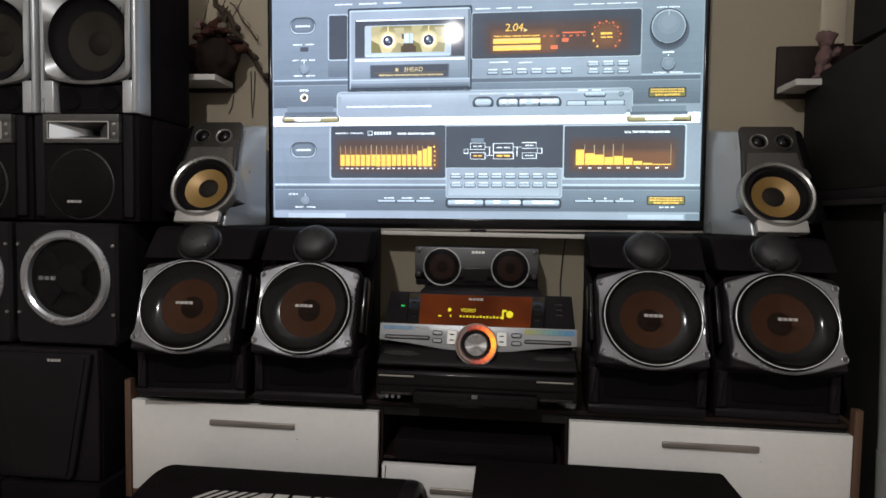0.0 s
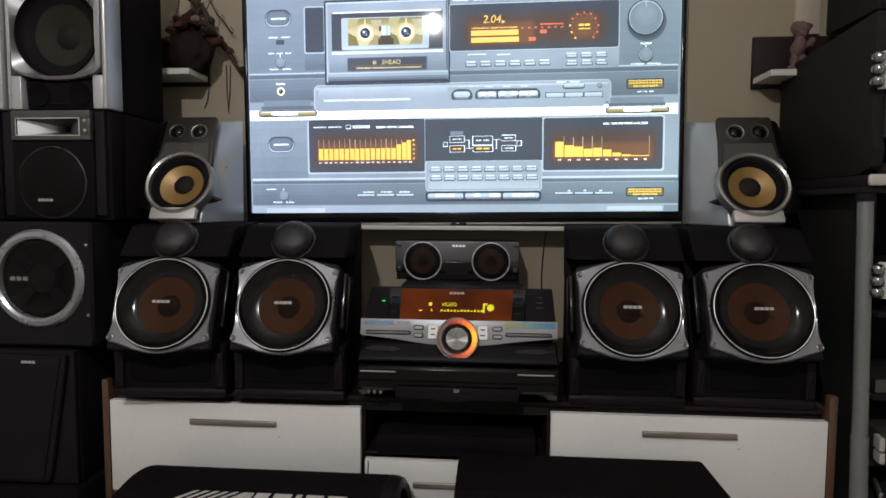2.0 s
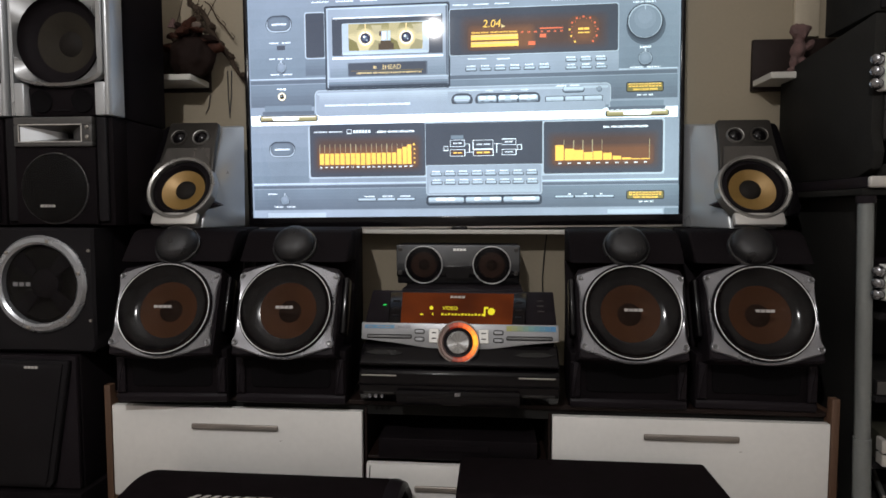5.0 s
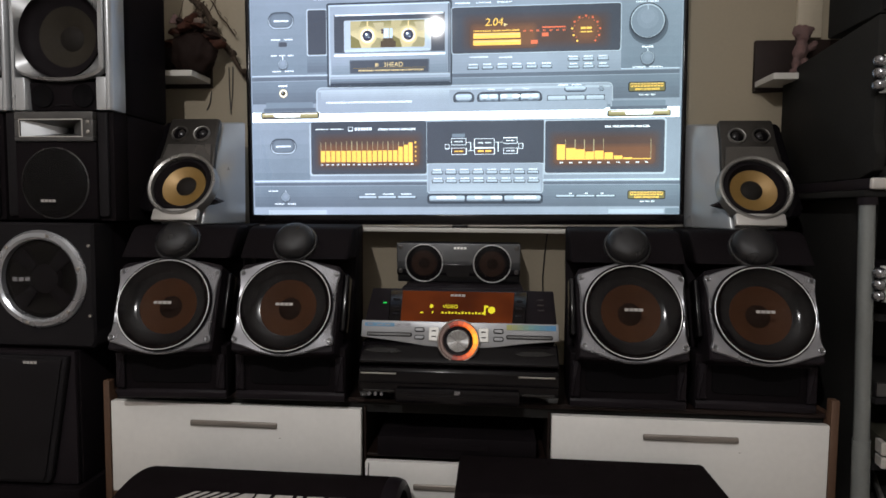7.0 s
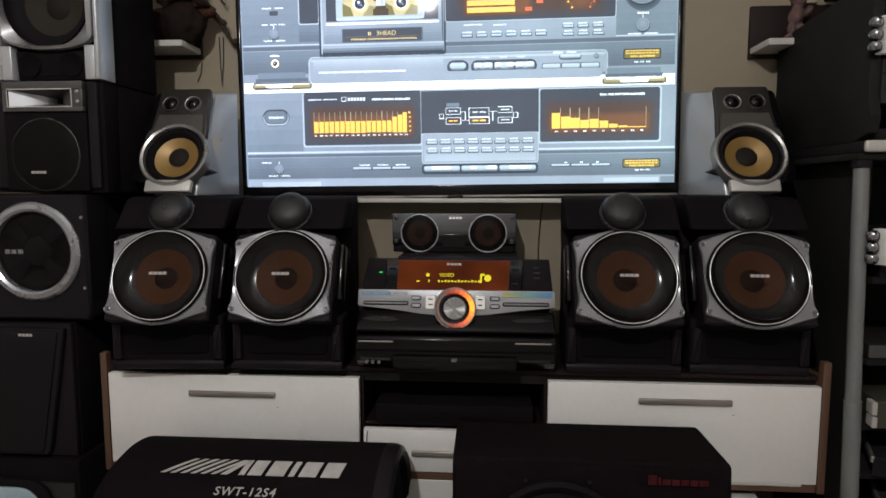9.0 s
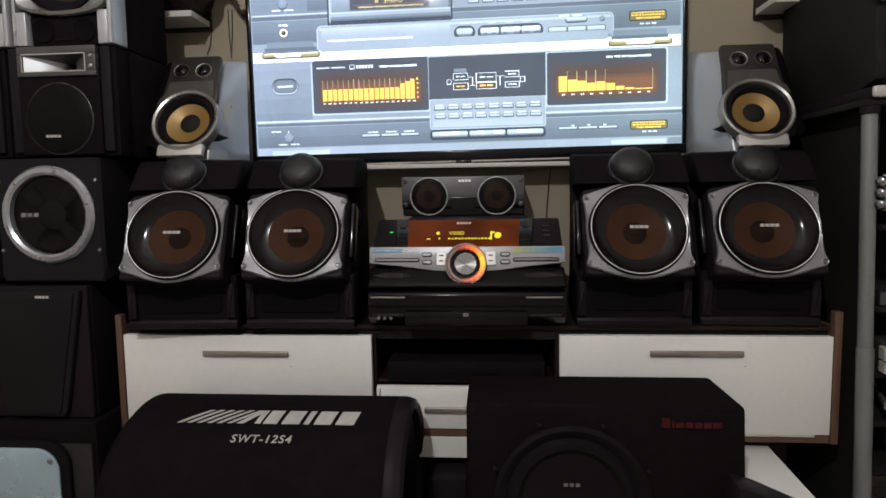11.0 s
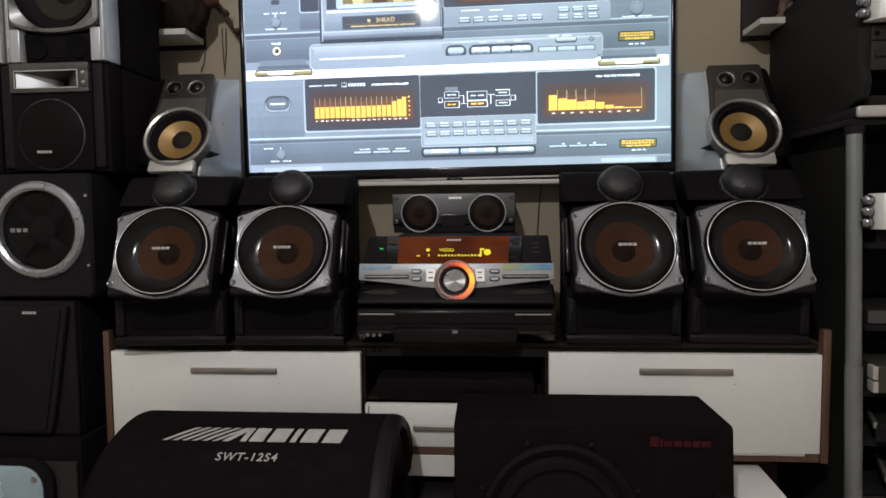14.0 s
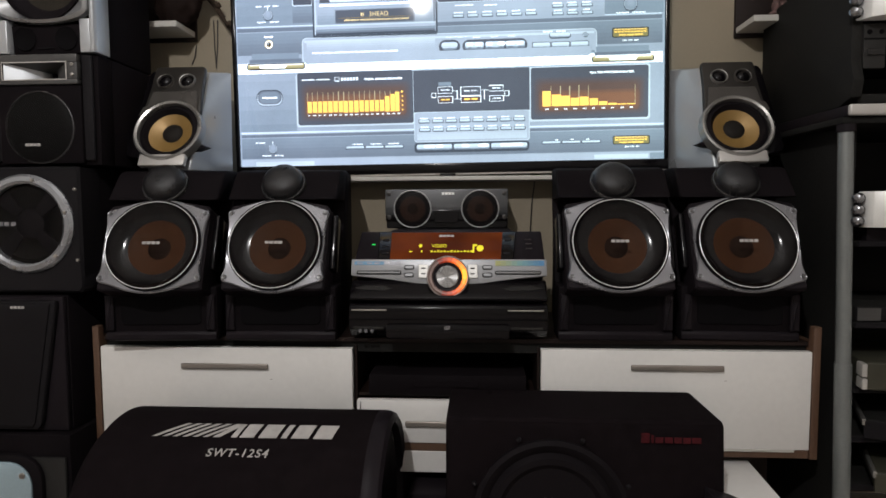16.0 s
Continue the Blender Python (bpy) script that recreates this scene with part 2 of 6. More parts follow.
M = {
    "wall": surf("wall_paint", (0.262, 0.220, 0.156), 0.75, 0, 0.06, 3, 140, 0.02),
    # unseen walls: paler than the north wall, to throw fill light back
    "bounceplaster": surf("bounce_wall_paint", (0.74, 0.72, 0.69), 0.8, 0, 0.06, 3, 140, 0.02),
    "ceiling": surf("ceiling_paint", (0.78, 0.76, 0.74), 0.8, 0, 0.04, 3, 120, 0.01),
    "floor": surf("floor_tile", (0.36, 0.31, 0.27), 0.3, 0, 0.15, 5, 60, 0.01),
    "grout": surf("floor_grout", (0.12, 0.1, 0.09), 0.8, 0, 0.2, 12, 200, 0.05),
    "white": surf("white_laminate", (0.645, 0.63, 0.605), 0.38, 0, 0.06, 4, 90, 0.01),
    "shelfwhite": surf("white_board", (0.45, 0.435, 0.40), 0.5, 0, 0.08, 6, 90, 0.01),
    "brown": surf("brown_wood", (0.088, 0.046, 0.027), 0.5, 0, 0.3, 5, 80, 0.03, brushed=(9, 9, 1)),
    # dark wood of the wall shelves, also the bench boards with shade painted in
    "darkbrown": surf("dark_and_shaded_wood", (0.0125, 0.0068, 0.0055), 0.5, 0, 0.3, 6, 80, 0.03, spec=0.2),
    "metal": surf("brushed_steel", (0.45, 0.42, 0.39), 0.35, 1.0, 0.08, 20, 400, 0.02, brushed=(1, 8, 8)),
    "handle": surf("worn_steel_handle", (0.27, 0.24, 0.215), 0.38, 0.6, 0.12, 30, 400, 0.02, brushed=(1, 8, 8)),
    "darkmetal": surf("dark_steel", (0.13, 0.13, 0.13), 0.35, 0.8, 0.1, 30, 300, 0.0),
    "band": surf("silver_band", (0.285, 0.29, 0.30), 0.40, 0.35, 0.08, 16, 500, 0.01),
    "dial": turned("turned_steel", (0.42, 0.42, 0.42), (0, -0.02, 0.1175)),
    "silver": surf("silver_paint", (0.34, 0.35, 0.36), 0.36, 0.45, 0.07, 12, 500, 0.015),
    "silver_warm": surf("warm_silver_paint", (0.42, 0.40, 0.375), 0.4, 0.3, 0.08, 12, 400, 0.015),
    "driver_rim": surf("bright_rim", (0.60, 0.60, 0.60), 0.3, 0.4, 0.05, 20, 300, 0.0),
    "pale": surf("pale_metal", (0.68, 0.67, 0.64), 0.38, 0.2, 0.06, 14, 400, 0.01),
    "darkhull": surf("blackened_wood", (0.0120, 0.0072, 0.0060), 0.7, 0, 0.4, 30, 200, 0.05, spec=0.06),
    "duskring": surf("dusky_metal_ring", (0.17, 0.115, 0.10), 0.45, 0.3, 0.12, 30, 300, 0.0),
    "subring": surf("bright_ring", (0.34, 0.35, 0.37), 0.28, 0.75, 0.1, 14, 500, 0.01),
    "ringmetal": surf("pale_ring_metal", (0.42, 0.37, 0.34), 0.35, 0.6, 0.1, 30, 300, 0.0),
    "brown_driver": surf("brown_driver", (0.055, 0.028, 0.019), 0.7, 0, 0.2, 20, 200, 0.01, spec=0.05),
    "chip": surf("grey_chip", (0.11, 0.085, 0.07), 0.7, 0, 0.3, 40, 300, 0.03, spec=0.1),
    "satbezel": surf("satin_bezel", (0.27, 0.26, 0.245), 0.32, 0.7, 0.1, 12, 400, 0.015),
    "column": surf("silver_column", (0.46, 0.475, 0.49), 0.36, 0.7, 0.07, 12, 500, 0.01),
    "tubeprint": surf("worn_pale_print", (0.37, 0.35, 0.335), 0.6, 0, 0.2, 60, 500, 0.0, spec=0.2),
    "csface": surf("dark_silver_front", (0.088, 0.090, 0.094), 0.36, 0.5, 0.1, 14, 500, 0.015),
    "foil": surf("matt_black_foil", (0.0075, 0.0060, 0.0068), 0.6, 0, 0.3, 10, 260, 0.03, spec=0.02),
    "satneck": surf("satin_neck", (0.095, 0.087, 0.079), 0.36, 0.6, 0.15, 12, 400, 0.015),
    "hornplate": surf("dull_horn_plate", (0.062, 0.060, 0.058), 0.42, 0.3, 0.15, 14, 500, 0.015),
    "plate": surf("dark_plate", (0.055, 0.05, 0.047), 0.35, 0.4, 0.1, 14, 500, 0.015),
    "pewter": surf("pewter_frame", (0.235, 0.235, 0.250), 0.3, 0.75, 0.1, 14, 500, 0.015),
    "black": surf("black_plastic", (0.0125, 0.0100, 0.0118), 0.42, 0, 0.25, 12, 350, 0.015, spec=0.06),
    "gloss": surf("black_gloss", (0.0042, 0.0035, 0.0042), 0.16, 0, 0.2, 9, 200, 0.0, 0.06, 0.0, 0.22),
    "vinyl": surf("black_vinyl", (0.0165, 0.0160, 0.0150), 0.5, 0, 0.3, 10, 260, 0.03, spec=0.025),
    "grey": surf("dark_grey_plastic", (0.0115, 0.0105, 0.0115), 0.5, 0, 0.2, 12, 350, 0.02, spec=0.06),
    "carpet": surf("black_carpet", (0.0076, 0.0055, 0.0062), 0.95, 0, 0.35, 55, 900, 0.17, 0.03, 0, 0.03),
    "rubber": surf("rubber_surround", (0.0081, 0.0066, 0.0075), 0.6, 0, 0.2, 20, 200, 0.02, spec=0.04),
    # near-black for flat pieces that stand for the shade inside openings
    "hole": surf("opening_shade", (0.004, 0.0035, 0.004), 0.8, 0, 0.2, 20, 200, 0.0, spec=0.05),
    # the blue is cool light from the left, put into the metal's colour
    "coolplate": surf("cool_lit_metal", (0.40, 0.53, 0.60), 0.26, 0.55, 0.1, 14, 300, 0.01),
    "satface": surf("satellite_face", (0.030, 0.027, 0.024), 0.40, 0.3, 0.2, 14, 500, 0.015, spec=0.2),
    "bowl": surf("glossy_bowl", (0.0058, 0.0048, 0.0052), 0.13, 0, 0.2, 20, 200, 0.0, 0.02, 0, 0.4),
    "tweeter_rim": surf("tweeter_rim", (0.06, 0.058, 0.058), 0.3, 0.5, 0.1, 20, 200, 0.0),
    "brown_cone": surf("brown_cone", (0.070, 0.028, 0.0115), 0.6, 0, 0.2, 20, 300, 0.03, spec=0.12),
    "gold_cone": surf("gold_cone", (0.25, 0.150, 0.046), 0.42, 0.3, 0.12, 18, 300, 0.02),
    "grey_cone": surf("grey_cone", (0.024, 0.0205, 0.016), 0.65, 0, 0.2, 18, 300, 0.03, spec=0.05),
    "cap": surf("dust_cap", (0.024, 0.0125, 0.0080), 0.75, 0, 0.2, 20, 200, 0.01, spec=0.05),
    "towerframe": surf("brushed_silver_frame", (0.36, 0.365, 0.37), 0.34, 0.7, 0.1, 14, 500, 0.015),
    "knobmetal": surf("polished_dark_metal", (0.22, 0.22, 0.23), 0.22, 0.9, 0.1, 30, 300, 0.0),
    "railmetal": surf("dull_black_rail", (0.024, 0.023, 0.022), 0.45, 0.2, 0.2, 14, 300, 0.02, spec=0.15),
    "whiteprint": surf("white_print", (0.82, 0.82, 0.80), 0.5, 0, 0.05, 40, 500, 0.0),
    "creamstrip": surf("cream_strip_tone", (0.40, 0.345, 0.26), 0.5, 0, 0.1, 6, 90, 0.01),
    "greycap": surf("grey_dust_cap", (0.014, 0.012, 0.0105), 0.6, 0, 0.2, 20, 200, 0.01, spec=0.08),
    "ball": surf("tweeter_mesh", (0.010, 0.0095, 0.0105), 0.34, 0.1, 0.25, 40, 1400, 0.08, spec=0.4),
    "print": surf("pale_print", (0.50, 0.485, 0.47), 0.5, 0, 0.12, 40, 500, 0.0),
    "redprint": surf("red_print", (0.045, 0.006, 0.008), 0.8, 0, 0.6, 90, 400, 0.02, spec=0.1),
    "pink": surf("pink_plush", (0.105, 0.060, 0.055), 0.9, 0, 0.35, 60, 500, 0.2),
    "twig": surf("dry_twig", (0.042, 0.030, 0.022), 0.85, 0, 0.4, 60, 300, 0.1, spec=0.1),
    "redwood": surf("reddish_wood", (0.042, 0.016, 0.010), 0.7, 0, 0.5, 30, 200, 0.05, spec=0.12),
    "cable": surf("black_cable", (0.02, 0.018, 0.017), 0.5, 0, 0.2, 30, 200, 0.0),
    "olive": surf("champagne_metal", (0.052, 0.050, 0.036), 0.45, 0.4, 0.1, 12, 300, 0.01),
    "post": surf("grey_metal_post", (0.175, 0.185, 0.180), 0.42, 0.35, 0.12, 9, 200, 0.02),
    "led_off": surf("unlit_led_lens", (0.007, 0.007, 0.007), 0.2, 0, 0.1, 30, 200, 0.0),
    "bluefilm": surf("blue_label", (0.09, 0.22, 0.36), 0.4, 0, 0.15, 40, 300, 0.0),
    "amber": screen_tone("amber_display", lin(104, 45, 13), 0.60, (9.0, 0.6, 1.5), 0.02),
    "amber_text": glow("yellow_display", lin(212, 198, 30), 1.25, 0.3),
    "green_led": glow("green_led", lin(40, 220, 90), 1.0, 0.3),
    "grille": mesh_cloth("speaker_grille", (0.006, 0.005, 0.0055), 0.72, 0.6, 0.0, 0.05),
    "grille_fine": mesh_cloth("fine_speaker_grille", (0.006, 0.005, 0.005), 0.58, 0.4, 0.02, 0.15),
    "grille_dense": mesh_cloth("dense_speaker_grille", (0.005, 0.0045, 0.0045), 0.25, 0.5, 0.03, 0.1),
}
PICTURE = {
    "lite": lin(114, 125, 138), "mid": lin(87, 99, 111), "seam": lin(42, 49, 58), "dark": lin(54, 59, 68), "dim": lin(52, 57, 66),
    "white": lin(186, 196, 204), "edge": lin(133, 145, 156), "glow": lin(225, 236, 245), "glow2": lin(143, 157, 170), "black": lin(32, 33, 33), "beige": lin(134, 128, 104),
    "gold": lin(104, 90, 48), "navy": lin(36, 40, 58), "yellow": lin(196, 160, 78), "cream": lin(168, 152, 112), "shade": lin(71, 80, 91), "rust": lin(57, 48, 50), "ember": lin(64, 52, 49), "red": lin(172, 88, 64), "back": lin(104, 115, 128), "olive": lin(92, 88, 58), "sand": lin(150, 142, 112), "pearl": lin(206, 208, 204), "umber": lin(60, 52, 44), "flame": lin(88, 62, 48),
}
PICTURE = {k: (v[0] * 0.985, v[1], v[2] * 1.045) for k, v in PICTURE.items()}
PM = {k: screen_tone("screen_" + k, v, fall=0.03) for k, v in PICTURE.items()}

# ---- builders ----


def part(name, bm, material, parent, label="", smooth=True):
    me = bpy.data.meshes.new(name)
    bmesh.ops.recalc_face_normals(bm, faces=bm.faces)
    bm.to_mesh(me)
    bm.free()
    me.materials.append(M[material] if isinstance(material, str) else material)
    if smooth:
        me.shade_smooth()
        me.set_sharp_from_angle(angle=radians(35))
    ob = new(name, me)
    ob.parent = parent
    if label:
        tagged(ob, label)
    return ob


def thing(name, label, category, x=0.0, y=0.0, z=0.0, rz=0.0, group="", kind="", ry=0.0):
    ob = new(name)
    ob.empty_display_size = 0.05
    ob.matrix_world = pose(x, y, z, 0, ry, rz)
    return tagged(ob, label, category, group, kind)


def box(x0, x1, y0, y1, z0, z1, bevel=0.0, seg=2):
    bm = bmesh.new()
    bmesh.ops.create_cube(bm, size=1, matrix=Matrix.Translation(((x0 + x1) / 2, (y0 + y1) / 2, (z0 + z1) / 2)) @ Matrix.Diagonal((abs(x1 - x0), abs(y1 - y0), abs(z1 - z0), 1)))
    if bevel:
        bmesh.ops.bevel(bm, geom=bm.edges[:], offset=bevel, segments=seg, profile=0.5, affect="EDGES")
    return bm


def prism(points, axis, a, b, bevel=0.0, seg=2):
    """A polygon drawn across an axis (x: points are y, z; y: x, z; z: x, y), drawn out from a to b."""
    place = {"x": lambda p, q, d: (d, p, q), "y": lambda p, q, d: (p, d, q), "z": lambda p, q, d: (p, q, d)}[axis]
    bm = bmesh.new()
    lo, hi = [bm.verts.new(place(p, q, a)) for p, q in points], [bm.verts.new(place(p, q, b)) for p, q in points]
    bm.faces.new(lo), bm.faces.new(hi[::-1])
    n = len(points)
    for i in range(n):
        bm.faces.new((lo[i], lo[(i + 1) % n], hi[(i + 1) % n], hi[i]))
    bmesh.ops.recalc_face_normals(bm, faces=bm.faces)
    if bevel:
        bmesh.ops.bevel(bm, geom=bm.edges[:], offset=bevel, segments=seg, profile=0.5, affect="EDGES")
    return bm


def lathe(profile, seg=48, place=None, closed=False):
    """A profile of (radius, height towards the viewer) turned round an axis that points to -y; place moves it."""
    bm = bmesh.new()
    rings = []
    for r, h in profile:
        if r < 1e-6:
            rings.append([bm.verts.new((0, -h, 0))])
        else:
            rings.append([bm.verts.new((r * math.cos(2 * math.pi * i / seg), -h, r * math.sin(2 * math.pi * i / seg))) for i in range(seg)])
    pairs = list(zip(rings, rings[1:])) + ([(rings[-1], rings[0])] if closed else [])
    for a, b in pairs:
        for i in range(seg):
            j = (i + 1) % seg
            if len(a) == 1 and len(b) == 1:
                continue
            if len(a) == 1:
                bm.faces.new((a[0], b[i], b[j]))
            elif len(b) == 1:
                bm.faces.new((a[i], b[0], a[j]))
            else:
                bm.faces.new((a[i], b[i], b[j], a[j]))
    if place is not None:
        bm.transform(place)
    return bm


def at(x, y, z, rx=0, ry=0, rz=0):
    return pose(x, y, z, rx, ry, rz)


def hoop(r, w, seg=48, place=None):
    """A ring of round section."""
    return lathe([(r + w * math.cos(2 * math.pi * k / 8), w * math.sin(2 * math.pi * k / 8)) for k in range(8)], seg, place, True)


def sweep(points, r, seg=8):
    """A round cord through points; r a number or one for each point."""
    pts = [Vector(p) for p in points]
    rs = r if isinstance(r, (list, tuple)) else [r] * len(pts)
    bm = bmesh.new()
    rings = []
    for i, p in enumerate(pts):
        d = (pts[min(i + 1, len(pts) - 1)] - pts[max(i - 1, 0)]).normalized()
        side = d.cross(Vector((0.31, 0.2, 0.93)) if abs(d.z) < 0.9 else Vector((1, 0, 0))).normalized()
        up = side.cross(d)
        rings.append([bm.verts.new(p + rs[i] * (math.cos(2 * math.pi * k / seg) * side + math.sin(2 * math.pi * k / seg) * up)) for k in range(seg)])
    for a, b in zip(rings, rings[1:]):
        for k in range(seg):
            bm.faces.new((a[k], a[(k + 1) % seg], b[(k + 1) % seg], b[k]))
    bm.faces.new(rings[0]), bm.faces.new(rings[-1][::-1])
    return bm


def holed(contour, r_in, depth, seg=96, bevel=0.003, place=None, lip=0.0):
    """A plate round a circular hole: contour is a closed list of (x, z) round the hole's centre; the front faces -y."""
    bm = bmesh.new()
    rings = [[], [], [], []]
    n = len(contour)
    for k in range(seg):
        a = 2 * math.pi * k / seg
        d = Vector((math.cos(a), math.sin(a)))
        best = 0.0
        for i in range(n):
            p, q = Vector(contour[i]), Vector(contour[(i + 1) % n])
            e = q - p
            den = d.x * e.y - d.y * e.x
            if abs(den) < 1e-9:
                continue
            t = (p.x * e.y - p.y * e.x) / den
            u = (p.x * d.y - p.y * d.x) / den
            if t > 0 and -1e-6 <= u <= 1 + 1e-6:
                best = max(best, t)
        for ring, r, y in ((rings[0], r_in, -lip), (rings[1], best - bevel, -depth), (rings[2], best, -depth + bevel), (rings[3], best, 0.0)):
            ring.append(bm.verts.new((d.x * r, y, d.y * r)))
    back = [bm.verts.new((math.cos(2 * math.pi * k / seg) * r_in, 0.0, math.sin(2 * math.pi * k / seg) * r_in)) for k in range(seg)]
    loop = rings + [back]
    for a, b in zip(loop, loop[1:] + loop[:1]):
        for k in range(seg):
            bm.faces.new((a[k], a[(k + 1) % seg], b[(k + 1) % seg], b[k]))
    if place is not None:
        bm.transform(place)
    return bm


def lettering(text, height, place, deep=0.0006, slant=0.0, bold=0.0, gap=1.0):
    """Built-in letters as a mesh, standing on their baseline, facing -y."""
    cu = bpy.data.curves.new("letters", "FONT")
    cu.body, cu.size, cu.extrude, cu.align_x, cu.shear, cu.offset, cu.space_character = text, height * 1.39, deep, "CENTER", slant, bold, gap
    ob = bpy.data.objects.new("letters", cu)
    scene.collection.objects.link(ob)
    me = bpy.data.meshes.new_from_object(ob.evaluated_get(bpy.context.evaluated_depsgraph_get()))
    bpy.data.objects.remove(ob)
    bpy.data.curves.remove(cu)
    bm = bmesh.new()
    bm.from_mesh(me)
    bpy.data.meshes.remove(me)
    bm.transform(place @ pose(0, 0, 0, 90, 0, 0))
    return bm


def joined(*bms):
    out = bmesh.new()
    for b in bms:
        me = bpy.data.meshes.new("tmp")
        b.to_mesh(me)
        b.free()
        out.from_mesh(me)
        bpy.data.meshes.remove(me)
    return out


def badge(x, y, z, w=0.026, h=0.005):
    """A maker's mark as four plain blocks."""
    n, gap = 4, w * 0.04
    step = (w + gap) / n
    return joined(*[box(x - w / 2 + k * step, x - w / 2 + k * step + step - gap, y - 0.0012, y, z - h / 2, z + h / 2, 0.0004, 1) for k in range(n)])


def rounded(x0, z0, x1, z1, r, n=6):
    r = min(r, (x1 - x0) / 2, (z1 - z0) / 2)
    pts = []
    for cx, cz, a0 in ((x1 - r, z1 - r, 0), (x0 + r, z1 - r, 90), (x0 + r, z0 + r, 180), (x1 - r, z0 + r, 270)):
        for k in range(n + 1):
            a = radians(a0 + 90 * k / n)
            pts.append((cx + r * math.cos(a), cz + r * math.sin(a)))
    return pts


def screw(parent, x, y, z, r=0.004, name="screw"):
    return part(name, lathe([(0, 0.0022), (r * 0.45, 0.0022), (r * 0.5, 0.001), (r * 0.6, 0.0022), (r * 0.9, 0.0018), (r, 0.0), (r, -0.002)], 14, at(x, y, z)), "metal", parent)

# ---- the room ----
WALL_Y, FLOOR_Z = 1.48, -0.02
X0, X1, Y0, Z1 = -2.2, 2.0, -2.6, 2.45
part_wall = [
    ("wall_north", (X0 - 0.1, X1 + 0.1, WALL_Y, WALL_Y + 0.12, FLOOR_Z, Z1), "cream painted plaster wall behind the television"),
    ("wall_south", (X0 - 0.1, X1 + 0.1, Y0 - 0.12, Y0, FLOOR_Z, Z1), "unseen plaster wall, kept pale to bounce light"),
    ("wall_west", (X0 - 0.12, X0, Y0, WALL_Y, FLOOR_Z, Z1), "unseen plaster wall, kept pale to bounce light"),
    ("wall_east", (X1, X1 + 0.12, Y0, WALL_Y, FLOOR_Z, Z1), "unseen plaster wall, kept pale to bounce light"),
]
# the three walls out of view are added pale, as bounce for the lamp
for name, dims, label in part_wall:
    tagged(part(name, box(*dims), "wall" if name == "wall_north" else "bounceplaster", None, smooth=False), label, "wall", kind="structure")
tagged(part("ceiling", box(X0, X1, Y0, WALL_Y, Z1, Z1 + 0.1), "ceiling", None, smooth=False), "plain white painted ceiling", "ceiling", kind="structure")
floor = tagged(part("floor", box(X0, X1, Y0, WALL_Y, FLOOR_Z - 0.1, FLOOR_Z - 0.004), "grout", None, smooth=False), "brown ceramic tile floor with dark joints", "floor", kind="structure")

# the lamp over the room
lamp = thing("pendant_lamp", "small bare bulb hanging on a cord from the ceiling", "lamp", LAMP[0], LAMP[1], LAMP[2])
part("cord", sweep([(0, 0, 0.11), (0, 0, Z1 - LAMP[2] - 0.02)], 0.003), "cable", lamp)
part("socket", lathe([(0, 0), (0.016, 0), (0.018, 0.02), (0.018, 0.05), (0.01, 0.06), (0, 0.06)], 20, at(0, 0, 0.055, -90)), "black", lamp)
part("ceiling_cup", lathe([(0, 0), (0.045, 0), (0.04, 0.02), (0.012, 0.03), (0, 0.03)], 24, at(0, 0, Z1 - LAMP[2], 90)), "shelfwhite", lamp)

# ---- television ----
TV_X, TV_Y, TV_Z, TV_W = -0.413, 1.42, 0.746, 0.943
TV_H = 0.531
tv = thing("television", "flat black television showing a hi-fi deck picture", "television", TV_X + TV_W / 2, TV_Y, TV_Z, ry=-0.6)
hw = TV_W / 2
part("bezel", joined(box(-hw - 0.010, hw + 0.010, -0.002, 0.022, -0.024, -0.0015, 0.002), box(-hw - 0.010, hw + 0.010, -0.002, 0.022, TV_H + 0.0015, TV_H + 0.012, 0.002),
                     box(-hw - 0.010, -hw - 0.0015, -0.002, 0.022, -0.0015, TV_H + 0.0015, 0.002), box(hw + 0.0015, hw + 0.010, -0.002, 0.022, -0.0015, TV_H + 0.0015, 0.002)), "gloss", tv, "thin glossy black bezel")
part("back_cover", box(-hw + 0.05, hw - 0.05, 0.0225, 0.052, 0.0, TV_H - 0.05, 0.006), "black", tv)
part("panel", box(-hw - 0.001, hw + 0.001, 0.004, 0.02, -0.001, TV_H + 0.001), PM["back"], tv, "lit glossy screen panel")
part("sensor_nub", box(-0.018, 0.018, -0.004, 0.016, -0.036, -0.0245, 0.002), "gloss", tv)
part("trim", box(-hw - 0.008, hw + 0.008, -0.0035, 0.003, -0.0285, -0.0245, 0.001, 1), "metal", tv, "thin silver lower trim")
pic = bmesh.new()
TONES = sorted(PM)


def blend(a, b, u):
    """A tone between two others, made when first asked for."""
    k = round(u * 8)
    if k <= 0 or a == b:
        return a
    if k >= 8:
        return b
    name = a + "_" + b + "_" + "abcdefgh"[k]
    if name not in PM:
        PICTURE[name] = tuple(p + (q - p) * k / 8 for p, q in zip(PICTURE[a], PICTURE[b]))
        PM[name] = screen_tone("screen_" + name, PICTURE[name], fall=0.03)
        TONES.append(name)
    return name


def face_at(points, col, layer):
    f = pic.faces.new([pic.verts.new((x / 1000 - hw, 0.003 - 0.0003 * layer, z / 1000)) for x, z in points])
    f.material_index = TONES.index(col)


def quad(x0, z0, x1, z1, col, layer, r=0):
    face_at(rounded(x0, z0, x1, z1, r * 1.25) if r else [(x0, z0), (x1, z0), (x1, z1), (x0, z1)], col, layer)


def disc(x, z, r, col, layer):
    n = 28 if r > 6 else 10
    face_at([(x + r * math.cos(2 * math.pi * k / n), z + r * math.sin(2 * math.pi * k / n)) for k in range(n)], col, layer)


